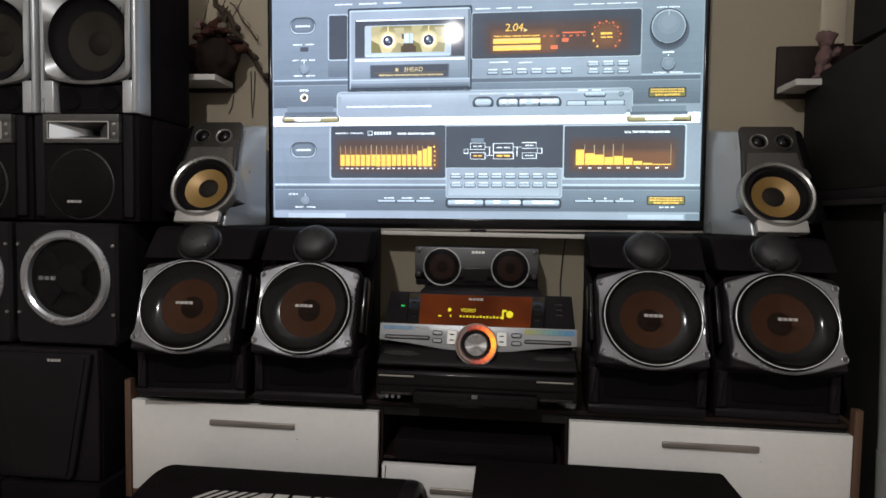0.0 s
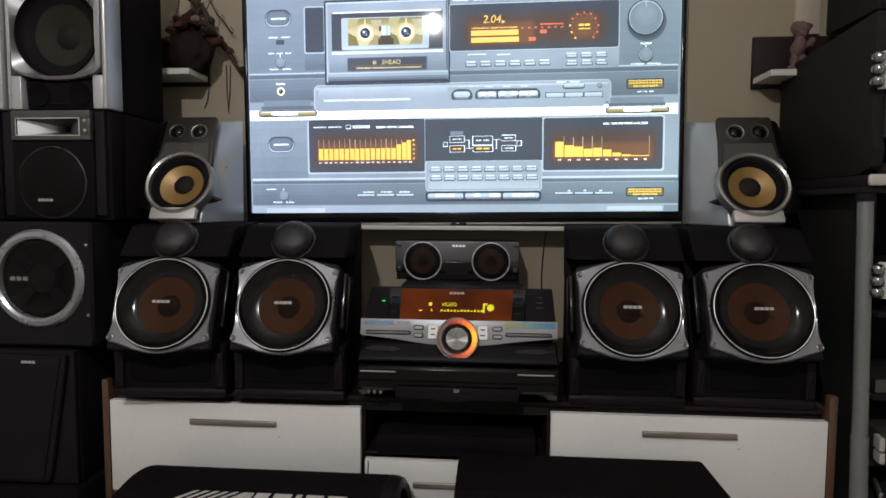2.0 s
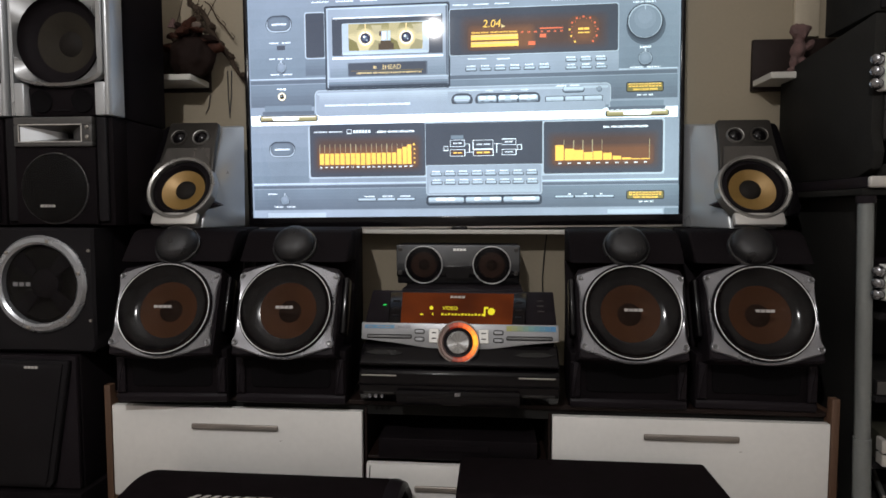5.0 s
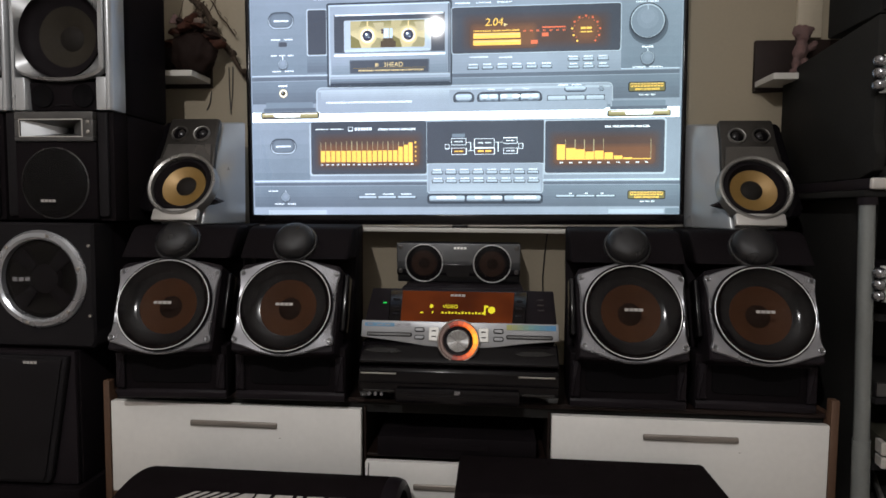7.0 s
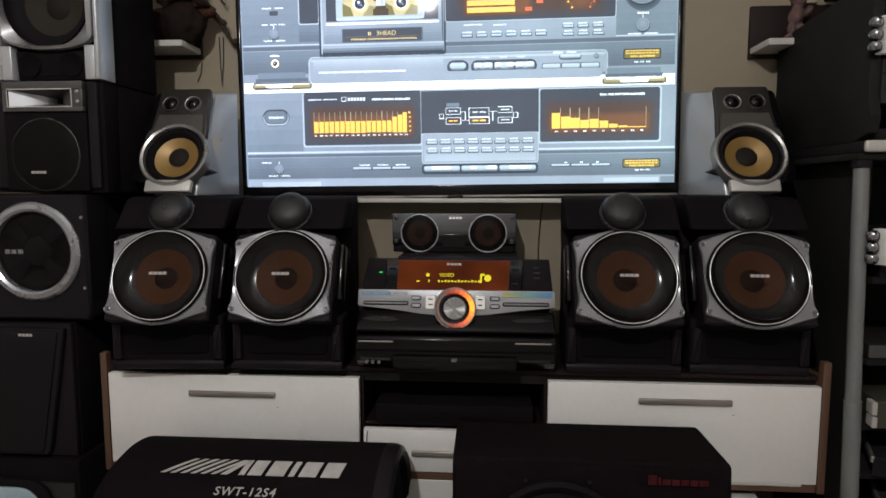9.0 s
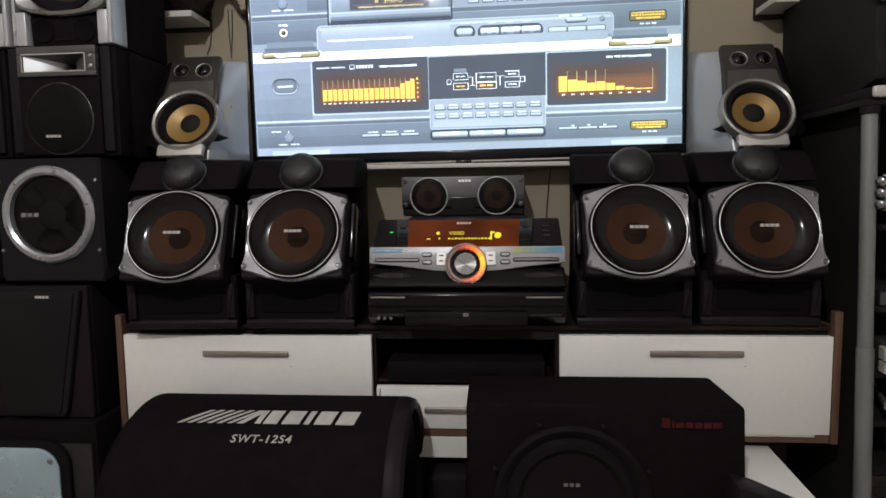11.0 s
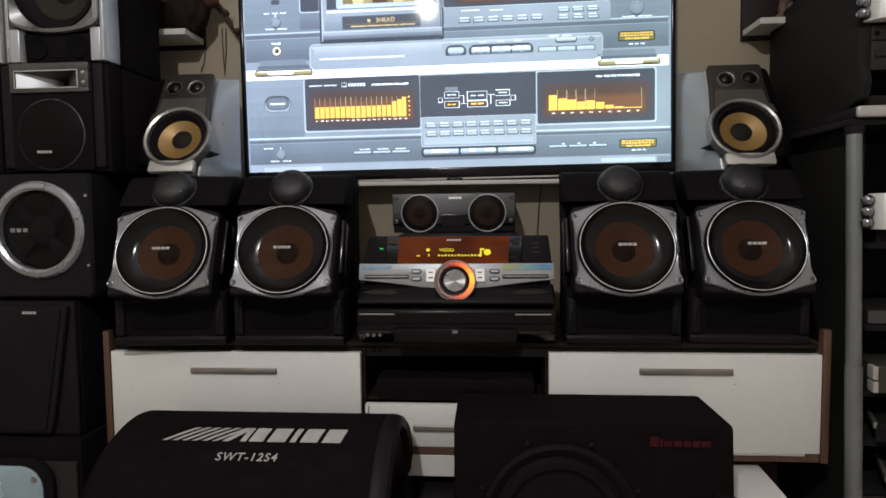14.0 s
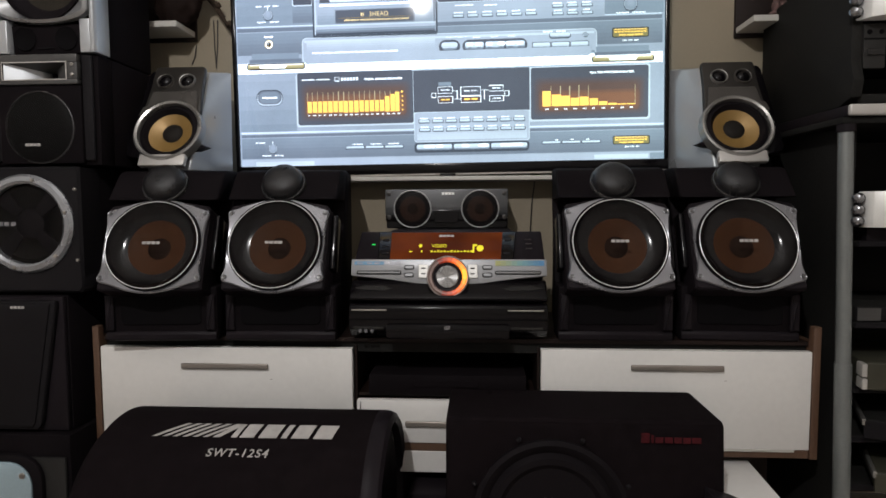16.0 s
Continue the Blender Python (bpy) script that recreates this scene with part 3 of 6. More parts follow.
def shaded(x0, z0, x1, z1, low, high, layer, n=8):
    """A face that changes evenly from its lower to its upper edge."""
    for k in range(n):
        quad(x0, z0 + (z1 - z0) * k / n, x1, z0 + (z1 - z0) * (k + 1) / n, blend(low, high, (k + 0.5) / n), layer)


def halo(x0, z0, x1, z1, outer, inner, layer, inset, n=8, r=12):
    """Nested rounded fields that brighten towards the middle."""
    for k in range(n):
        d = inset * k / n
        quad(x0 + d, z0 + d, x1 - d, z1 - d, blend(outer, inner, (k + 1) / n), layer + 0.09 * k, r)


def knob(x, z, r, layer):
    """A round knob with its cast shade, a lit upper rim and a domed face."""
    disc(x + 0.5, z - r * 0.16, r * 1.02, blend("shade", "seam", 0.6), layer)
    disc(x, z, r * 1.03, "seam", layer + 0.3)
    disc(x, z + r * 0.02, r * 0.95, "edge", layer + 0.5)
    disc(x, z - r * 0.01, r * 0.90, blend("mid", "back", 0.4), layer + 0.7)
    disc(x, z + r * 0.18, r * 0.62, blend("mid", "back", 0.8), layer + 0.8)
    disc(x, z + r * 0.26, r * 0.40, "back", layer + 0.9)


def key(x0, z0, x1, z1, layer, r=3):
    """A raised key: dark edge, lit top, shaded foot."""
    h = z1 - z0
    quad(x0, z0, x1, z1, "seam", layer, r)
    quad(x0 + 1.2, z0 + h * 0.16, x1 - 1.2, z1 - h * 0.06, "mid", layer + 0.3, r * 0.8)
    quad(x0 + 1.6, z0 + h * 0.34, x1 - 1.6, z1 - h * 0.10, "edge", layer + 0.5, r * 0.7)
    quad(x0 + 2.4, z0 + h * 0.58, x1 - 2.4, z1 - h * 0.16, "glow2", layer + 0.7, r * 0.5)


def keys(x0, x1, n, z0, z1, layer, fill, r=1.2):
    step = (x1 - x0) / n
    for k in range(n):
        a = x0 + step * (k + (1 - fill) / 2)
        key(a, z0, a + step * fill, z1, layer, r)


def pill(x0, z0, x1, z1, layer):
    """An oval switch with a dark surround and a lit lower lip."""
    r = (z1 - z0) / 2
    quad(x0, z0, x1, z1, "seam", layer, r)
    quad(x0 + 1.5, z0 + 1.0, x1 - 1.5, z1 - 3.5, "edge", layer + 0.3, r)
    quad(x0 + 3, z0 + 4.0, x1 - 3, z1 - 2.5, "shade", layer + 0.5, r)
    quad(x0 + 7, z0 + 6.5, x1 - 7, z1 - 5, blend("shade", "mid", 0.6), layer + 0.7, r)


def row(x0, x1, n, z0, z1, col, layer, fill):
    step = (x1 - x0) / n
    for k in range(n):
        a = x0 + step * (k + (1 - fill) / 2)
        quad(a, z0, a + step * fill, z1, col, layer)


def plate_letters(x, z0, z1):
    """The gilt maker's line on a name plate, as ten plain uneven bars."""
    for w in (5.6, 5.2, 4.4, 4.4, 4.4, 5.2, 4.4, 5.8, 5.0, 4.4):
        quad(x, z0, x + w, z1, 'yellow', 4)
        quad(x + 0.8, z0 + 2.6, x + w - 1.0, z1 - 2.6, 'umber', 4.3)
        quad(x + 0.4, z1 - 1.4, x + w - 0.4, z1, 'cream', 4.4)
        x += w + 2.1


def words(x0, x1, n, z0, z1, col, layer, fill):
    """Unreadable captions: n words of short uneven dashes."""
    step = (x1 - x0) / n
    for k in range(n):
        a = x0 + step * (k + (1 - fill) / 2)
        end = a + step * fill
        while a < end - 1.0:
            w = random.uniform(1.4, 3.2)
            lift = random.uniform(-0.25, 0.25)
            quad(a, z0 + lift, min(a + w, end), z1 + lift, col, layer)
            a += w + random.uniform(0.7, 1.3)


shaded(2, 311, 452, 531, 'mid', 'back', 0.5, 10)
shaded(816, 311, 941, 531, 'mid', 'back', 0.5, 10)
shaded(2, 77, 132, 205, 'mid', 'back', 0.5, 8)
quad(2, 308, 938, 310, 'glow2', 1, 0)
quad(2, 298, 938, 306, 'shade', 1, 0)
shaded(2, 247, 939, 296, 'shade', 'mid', 1, 6)
pill(41, 411, 101, 449, 2)
words(54, 89, 1, 427.0, 431.4, 'white', 4, 0.95)
words(44, 102, 2, 387.2, 390.2, 'white', 2, 0.7)
quad(65, 373, 84, 383, 'dark', 2, 2)
words(44, 102, 3, 352.2, 355.2, 'white', 2, 0.7)
knob(74, 334, 11, 2)
quad(73.2, 345, 74.8, 352, 'white', 3)
words(45, 103, 2, 317.7, 320.7, 'white', 2, 0.7)
quad(129, 351, 178, 454, 'edge', 1.5, 5)
quad(132, 354, 174, 451, 'dim', 2, 3)
shaded(130, 315, 176, 351, 'shade', 'mid', 2, 5)
quad(175, 280, 454, 465, 'seam', 2, 4)
quad(179, 285, 450, 461, 'lite', 3, 4)
shaded(186, 309, 444, 348, 'mid', 'lite', 3.4, 6)
quad(180, 290, 183, 459, 'edge', 3.5)
quad(445, 290, 449, 457, 'shade', 3.5)
quad(179, 457, 447, 460, 'glow2', 4, 0)
quad(181, 305, 450, 308, 'edge', 5, 0)
quad(192, 356, 438, 439, 'dim', 4, 0)
quad(194, 436, 435, 439, 'white', 5, 0)
quad(192, 348, 439, 353, 'white', 5, 0)
# the cassette behind its window
quad(214, 357, 408, 426, 'edge', 5, 3)
quad(216, 357, 406, 363, 'glow2', 5.3, 2)
quad(229, 366, 394, 424, 'sand', 5.5, 3)
shaded(229, 398, 394, 424, 'sand', 'olive', 5.7, 6)
for cx in (267, 358):
    face_at([(cx - 38, 366), (cx - 14, 366), (cx - 20, 384), (cx - 38, 394)], 'olive', 6)
    face_at([(cx + 6, 366), (cx + 34, 366), (cx + 37, 384), (cx + 20, 388)], blend('beige', 'olive', 0.5), 6)
    face_at([(cx - 38, 424), (cx - 12, 424), (cx - 22, 408), (cx - 38, 402)], blend('sand', 'olive', 0.4), 6)
    face_at([(cx + 12, 420), (cx + 36, 420), (cx + 36, 402), (cx + 22, 400)], 'beige', 6)
    disc(cx, 392, 21, 'sand', 6.3)
    disc(cx + 1, 391, 18, 'cream', 6.5)
    disc(cx, 392, 15.5, blend('cream', 'pearl', 0.5), 6.7)
    quad(cx - 1.5, 404, cx + 1.5, 423, 'cream', 6.8)
    disc(cx, 392, 11.3, 'umber', 7)
    disc(cx, 392, 10.0, 'navy', 7.3)
    disc(cx - 1, 393, 5.6, 'shade', 7.6)
    disc(cx - 2.5, 395, 2.2, 'glow', 8)
    disc(cx + 3.5, 388, 1.4, 'glow2', 8)
quad(296, 366, 330, 380, 'umber', 6.2)
face_at([(300, 380), (326, 380), (320, 396), (306, 396)], 'umber', 6.3)
quad(303, 386, 323, 407, 'glow2', 6.9, 1)
quad(306, 389, 311, 404, 'pearl', 7.2)
quad(315, 386, 317, 407, 'beige', 7.2)
quad(298, 396, 303, 406, 'rust', 7)
quad(226, 310, 404, 340, 'shade', 4, 2)
quad(228, 312, 401, 338, 'dark', 5, 2)
quad(234, 321.4, 395, 322.2, 'gold', 6, 0)
words(245, 392, 4, 315.0, 318.4, 'cream', 6, 0.94)
quad(284, 325, 287, 332, 'cream', 6)
quad(288.5, 325, 290.5, 332, 'cream', 6)
quad(182, 299, 449, 307, 'lite', 4, 0)
quad(182, 294, 449, 299, 'mid', 4, 0)
quad(182, 290, 449, 294, 'shade', 4, 0)
quad(182, 285, 449, 290, 'seam', 4, 0)
quad(155, 271, 794, 276, 'edge', 4, 0)
quad(155, 230, 795, 235, 'mid', 4, 0)
words(138, 304, 3, 473.1, 476.1, 'white', 2, 0.7)
row(670, 807, 4, 458.9, 460.4, 'white', 2, 0.85)
words(454, 591, 3, 454.9, 457.9, 'white', 2, 0.7)
quad(452, 347, 816, 449, 'edge', 2, 5)
quad(454, 349, 814, 447, 'dim', 3, 4)
quad(468, 350, 800, 438, 'dim', 4, 0)
halo(474, 352, 796, 434, 'dim', 'ember', 4.1, 22, 8, 12)
halo(492, 357, 640, 412, 'ember', 'flame', 4.9, 12, 6, 8)
halo(708, 364, 774, 424, 'ember', 'flame', 4.9, 16, 5, 14)
quad(500, 379.6, 602, 391, 'yellow', 6, 0)
quad(502, 386.5, 600, 389, 'cream', 6.3, 0)
quad(500, 365, 603, 376, 'yellow', 6, 0)
quad(502, 371.5, 601, 374, 'cream', 6.3, 0)
face_at([(566, 404), (566, 412), (575, 408)], 'cream', 6)
words(500, 602, 5, 394.2, 397.4, 'yellow', 6, 0.9)
words(604, 702, 7, 392.0, 395.6, 'red', 6, 0.42)
quad(648, 399, 698, 402, 'red', 6, 0)
quad(648, 381, 662, 389, 'red', 6, 1)
quad(624, 366, 639, 374, 'red', 6, 1)
row(729, 754, 2, 394.3, 399.0, 'yellow', 6, 0.9)
row(729, 755, 2, 387.3, 390.0, 'yellow', 6, 0.9)
disc(761, 370, 2.4, 'red', 6)
disc(763, 377, 1.1, 'red', 6)
disc(769, 381, 2.4, 'red', 6)
disc(767, 389, 1.1, 'red', 6)
disc(771, 395, 2.4, 'red', 6)
disc(766, 401, 1.1, 'red', 6)
disc(765, 409, 2.4, 'red', 6)
disc(758, 412, 1.1, 'red', 6)
disc(755, 419, 2.4, 'red', 6)
disc(747, 418, 1.1, 'red', 6)
disc(741, 422, 2.4, 'red', 6)
disc(734, 418, 1.1, 'red', 6)
disc(727, 419, 2.4, 'red', 6)
disc(724, 412, 1.1, 'red', 6)
disc(717, 410, 2.4, 'red', 6)
disc(717, 402, 1.1, 'red', 6)
disc(712, 396, 2.4, 'yellow', 6)
disc(716, 390, 1.1, 'red', 6)
disc(715, 382, 2.4, 'yellow', 6)
disc(721, 378, 1.1, 'red', 6)
disc(723, 370, 2.4, 'yellow', 6)
shaded(456, 307, 816, 346, 'back', 'lite', 2, 5)
words(484, 543, 1, 339.0, 342.0, 'white', 3, 0.7)
words(550, 591, 1, 337.4, 340.4, 'white', 3, 0.7)
words(484, 674, 6, 323.4, 326.4, 'white', 3, 0.6)
keys(484, 674, 6, 313.6, 321.0, 3, 0.78)
words(699, 794, 3, 336.1, 339.1, 'white', 3, 0.6)
keys(700, 794, 3, 327.6, 334.8, 3, 0.78)
words(700, 794, 3, 320.6, 323.6, 'white', 3, 0.5)
keys(700, 795, 3, 311.6, 318.4, 3, 0.78)
disc(872, 400, 41, blend('mid', 'seam', 0.6), 1.6)
knob(870, 408, 37, 2)
quad(869, 432, 871, 441, 'edge', 5, 0)
words(844, 894, 2, 447.2, 450.2, 'white', 2, 0.9)
knob(871, 331, 14.5, 2)
quad(870.2, 346, 871.8, 351, 'white', 3)
words(837, 906, 2, 310.8, 313.8, 'white', 2, 0.8)
quad(149, 225, 800, 282, 'edge', 2, 9)
quad(152, 227, 798, 280, 'lite', 3, 8)
shaded(160, 252, 448, 276, 'lite', 'edge', 3.4, 5)
shaded(450, 233, 790, 250, 'back', 'lite', 3.4, 4)
words(171, 366, 4, 245.6, 249.8, 'white', 4, 0.95)
words(171, 449, 6, 238.6, 242.8, 'white', 4, 0.95)
words(464, 526, 1, 271.2, 274.2, 'white', 4, 0.7)
words(520, 635, 3, 269.9, 272.9, 'white', 4, 0.4)
quad(456, 238, 503, 267, 'dark', 4, 12)
key(460, 242, 499, 264, 4.3, 9)
quad(508, 238, 650, 266, 'dark', 4, 12)
keys(512, 646, 3, 242.0, 262.5, 4.3, 0.985, 4)
for a in (518, 536, 560, 585, 604, 626):
    quad(a, 252.5, a + random.uniform(10, 20), 259.5, 'white', 5.4, 3)
    quad(a + 3, 246, a + random.uniform(10, 18), 249.5, 'shade', 5.4, 1)
key(697, 262, 744, 276, 4, 5)
keys(660, 783, 3, 241.0, 256.0, 4, 0.99, 2.5)
knob(775, 269, 5.5, 4)
words(680, 737, 2, 276.0, 279.0, 'white', 4, 0.7)
disc(74, 269, 11.0, 'shade', 3)
disc(74, 270, 9.6, 'sand', 4)
disc(74, 270, 8.2, 'pearl', 4.3)
disc(74, 270, 6.0, 'gold', 4.6)
disc(74, 270, 4.6, 'black', 5)
disc(72.6, 271.5, 1.4, 'glow2', 5.4)
quad(832, 260, 910, 281, 'black', 3, 3)
quad(834, 262, 908, 279, 'olive', 3.4, 2)
plate_letters(837, 270.4, 278.6)
words(846, 898, 3, 263.6, 267.6, 'yellow', 4, 0.92)
words(853, 890, 3, 252.3, 255.3, 'white', 3, 0.7)
quad(2, 206, 939, 228, 'glow', 6, 0)
quad(153, 224, 788, 244, 'lite', 7, 7)
quad(34, 237, 142, 250, 'mid', 7, 0)
quad(29, 229, 148, 237, 'shade', 8, 0)
quad(22, 213, 156, 228, 'seam', 8, 4)
shaded(25, 215, 153, 226, 'olive', 'sand', 9, 4)
quad(30, 223.5, 150, 225.5, 'pearl', 9.4)
quad(52, 217, 112, 225, 'glow', 10, 3)
quad(28, 215, 60, 217.5, 'umber', 10)
quad(798, 230, 910, 242, 'mid', 7, 0)
quad(794, 223, 914, 230, 'shade', 8, 0)
quad(788, 208, 922, 222, 'seam', 8, 4)
shaded(791, 210, 919, 221, 'olive', 'sand', 9, 4)
quad(796, 218.5, 914, 220.5, 'pearl', 9.4)
quad(826, 212, 884, 220, 'glow', 10, 3)
quad(884, 210, 914, 212.5, 'umber', 10)
quad(132, 85, 914, 204, 'edge', 2, 5)
quad(136, 89, 397, 205, 'dim', 3, 4)
quad(398, 111, 654, 203, 'dim', 3, 0)
quad(657, 89, 910, 201, 'dim', 3, 4)
halo(142, 96, 392, 182, 'dim', 'ember', 4.1, 18, 8, 10)
halo(152, 106, 382, 158, 'ember', 'flame', 4.9, 12, 6, 8)
halo(662, 96, 905, 180, 'dim', 'ember', 4.1, 18, 8, 10)
halo(674, 106, 892, 152, 'ember', 'flame', 4.9, 12, 6, 8)
words(145, 212, 2, 187.6, 190.6, 'white', 5, 0.9)
quad(221, 184, 232, 194, 'white', 5, 1)
quad(222, 186, 231, 193, 'dim', 6, 0)
row(235, 275, 6, 185.5, 192.1, 'white', 5, 0.72)
quad(158, 116, 168, 141, 'yellow', 6, 0)
quad(158, 141, 159, 161, 'beige', 6, 0)
quad(170, 116, 180, 141, 'yellow', 6, 0)
quad(169, 141, 170, 161, 'beige', 6, 0)
quad(182, 116, 191, 141, 'yellow', 6, 0)
quad(181, 141, 182, 161, 'beige', 6, 0)
quad(193, 116, 203, 141, 'yellow', 6, 0)
quad(193, 141, 194, 161, 'beige', 6, 0)
quad(205, 116, 215, 141, 'yellow', 6, 0)
quad(205, 141, 206, 161, 'beige', 6, 0)
quad(217, 116, 227, 141, 'yellow', 6, 0)
quad(217, 141, 218, 162, 'beige', 6, 0)
quad(229, 116, 239, 141, 'yellow', 6, 0)
quad(228, 141, 230, 162, 'beige', 6, 0)
quad(240, 115, 250, 141, 'yellow', 6, 0)
quad(240, 140, 242, 161, 'beige', 6, 0)
quad(252, 115, 262, 141, 'yellow', 6, 0)
quad(252, 141, 253, 161, 'beige', 6, 0)
quad(264, 115, 274, 141, 'yellow', 6, 0)
quad(264, 141, 265, 161, 'beige', 6, 0)
quad(276, 116, 286, 141, 'yellow', 6, 0)
quad(276, 141, 277, 161, 'beige', 6, 0)
quad(288, 116, 297, 141, 'yellow', 6, 0)
quad(287, 141, 288, 161, 'beige', 6, 0)
quad(299, 116, 309, 141, 'yellow', 6, 0)
quad(299, 141, 300, 161, 'beige', 6, 0)
quad(311, 116, 320, 141, 'yellow', 6, 0)
quad(310, 141, 312, 161, 'beige', 6, 0)
quad(322, 116, 332, 141, 'yellow', 6, 0)
quad(322, 141, 323, 161, 'beige', 6, 0)
quad(334, 115, 344, 149, 'yellow', 6, 0)
quad(334, 149, 335, 160, 'beige', 6, 0)
quad(346, 115, 356, 153, 'yellow', 6, 0)
quad(345, 153, 346, 160, 'beige', 6, 0)
quad(357, 115, 366, 158, 'yellow', 6, 0)
quad(357, 158, 358, 160, 'beige', 6, 0)
disc(372, 158, 2.5, 'yellow', 6)
disc(373, 148, 1.9, 'yellow', 6)
disc(373, 138, 1.9, 'yellow', 6)
disc(373, 128, 1.9, 'yellow', 6)
disc(373, 118, 1.9, 'yellow', 6)
words(156, 371, 18, 108.7, 111.7, 'white', 6, 0.55)
quad(682, 117, 700, 150, 'yellow', 6, 0)
quad(700, 150, 701, 161, 'beige', 6, 0)
quad(702, 117, 722, 142, 'yellow', 6, 0)
quad(720, 142, 722, 160, 'beige', 6, 0)
quad(722, 117, 742, 139, 'yellow', 6, 0)
quad(740, 139, 742, 160, 'beige', 6, 0)
quad(743, 117, 762, 134, 'yellow', 6, 0)
quad(760, 134, 762, 161, 'beige', 6, 0)
quad(763, 117, 782, 136, 'yellow', 6, 0)
quad(781, 137, 782, 161, 'beige', 6, 0)
quad(784, 117, 802, 132, 'yellow', 6, 0)
quad(802, 132, 802, 160, 'beige', 6, 0)
quad(804, 117, 822, 125, 'yellow', 6, 0)
quad(822, 125, 822, 160, 'beige', 6, 0)
quad(824, 117, 843, 121, 'yellow', 6, 0)
quad(842, 122, 842, 160, 'beige', 6, 0)
quad(844, 117, 863, 119, 'yellow', 6, 0)
quad(862, 119, 862, 160, 'beige', 6, 0)
quad(864, 117, 882, 119, 'yellow', 6, 0)
quad(881, 119, 882, 160, 'beige', 6, 0)
words(682, 884, 10, 109.2, 112.2, 'white', 6, 0.35)
quad(452, 151, 485, 166, 'white', 4, 1)
quad(453, 152, 484, 165, 'dim', 5, 1)
words(458, 479, 2, 157.0, 160.0, 'white', 6, 0.8)
quad(452, 130, 486, 145, 'white', 4, 1)
quad(453, 131, 484, 144, 'rust', 5, 1)
row(458, 479, 2, 136.1, 138.9, 'yellow', 6, 0.8)
quad(502, 144, 547, 165, 'white', 4, 1)
quad(504, 146, 546, 164, 'dim', 5, 1)
words(509, 541, 2, 153.9, 156.9, 'white', 6, 0.8)
quad(503, 130, 548, 144, 'white', 4, 1)
quad(504, 131, 546, 143, 'rust', 5, 1)
row(509, 541, 2, 135.6, 139.3, 'yellow', 6, 0.8)
quad(566, 153, 597, 167, 'white', 4, 1)
quad(566, 154, 596, 165, 'dim', 5, 1)
words(572, 591, 2, 158.3, 161.3, 'white', 6, 0.8)
quad(566, 131, 598, 144, 'white', 4, 1)
quad(567, 132, 596, 143, 'dim', 5, 1)
words(572, 592, 2, 136.3, 139.3, 'white', 6, 0.8)
quad(438, 142, 448, 153, 'white', 4, 1)
quad(439, 144, 447, 152, 'dim', 5, 1)
words(444, 442, 2, 146.8, 149.8, 'white', 6, 0.8)
quad(599, 142, 610, 154, 'white', 4, 1)
quad(600, 143, 608, 153, 'dim', 5, 1)
words(605, 604, 2, 146.6, 149.6, 'white', 6, 0.8)
quad(454, 168, 482, 176, 'mid', 4, 0)
quad(485, 156, 495, 157, 'white', 4, 0)
quad(494, 138, 496, 157, 'white', 4, 0)
quad(488, 138, 503, 139, 'white', 4, 0)
quad(548, 156, 565, 157, 'white', 4, 0)
quad(554, 136, 556, 157, 'white', 4, 0)
quad(3, 72, 943, 76, 'glow2', 1, 0)
quad(3, 64, 944, 70, 'shade', 1, 0)
shaded(3, 16, 945, 62, 'shade', 'mid', 2, 6)
quad(398, 45, 654, 112, 'edge', 3, 5)
quad(400, 47, 652, 110, 'lite', 4, 4)
shaded(404, 50, 648, 84, 'edge', 'lite', 4.4, 5)
words(406, 646, 8, 95.9, 98.9, 'white', 5, 0.6)
keys(406, 646, 8, 86.5, 94.5, 5, 0.86, 1.5)
words(407, 647, 8, 76.9, 79.9, 'white', 5, 0.6)
keys(407, 647, 8, 67.5, 75.5, 5, 0.86, 1.5)
quad(398, 22, 653, 44, 'seam', 4, 6)
keys(401, 650, 3, 25.0, 41.6, 5, 0.99, 4)
for a in (420, 446, 505, 540, 590, 612):
    quad(a, 33, a + random.uniform(14, 26), 39, 'pearl', 6.4, 2)
pill(41, 134, 102, 170, 2)
words(54, 90, 1, 150.0, 154.4, 'white', 4, 0.95)
words(31, 62, 1, 50.5, 53.5, 'white', 3, 0.7)
knob(75, 38, 10.5, 3)
quad(74.3, 49, 75.7, 54, 'white', 4)
words(46, 104, 2, 21.2, 24.2, 'white', 3, 0.7)
words(250, 372, 3, 42.6, 45.6, 'white', 3, 0.6)
keys(242, 374, 3, 33.0, 40.5, 3, 0.98, 1)
words(696, 798, 3, 42.5, 45.5, 'white', 3, 0.2)
keys(680, 809, 3, 35.0, 41.5, 3, 0.98, 1)
quad(834, 31, 914, 50, 'black', 3, 3)
quad(836, 33, 912, 48, 'olive', 3.4, 2)
plate_letters(840, 39.6, 47.8)
words(848, 902, 3, 33.6, 37.2, 'yellow', 4, 0.92)
words(859, 894, 3, 24.7, 27.7, 'white', 3, 0.7)
quad(3, -2, 944, 14, 'lite', 3, 0)
quad(35, -2, 170, 9, 'edge', 4, 0)
quad(794, 1, 911, 10, 'edge', 4, 0)
quad(914, -1, 944, 12, 'mid', 4, 0)
picture = part("screen_picture", pic, PM[TONES[0]], tv, "lit picture of a silver tape deck and equalizer", smooth=False)
tagged(picture, kind="stuff")
for tone in TONES[1:]:
    picture.data.materials.append(PM[tone])
part("screen_text", lettering("2.04", 0.0165, at(0.5445 - hw, 0.0010, 0.4065), 0.0002, 0.15), PM["yellow"], tv, smooth=False)
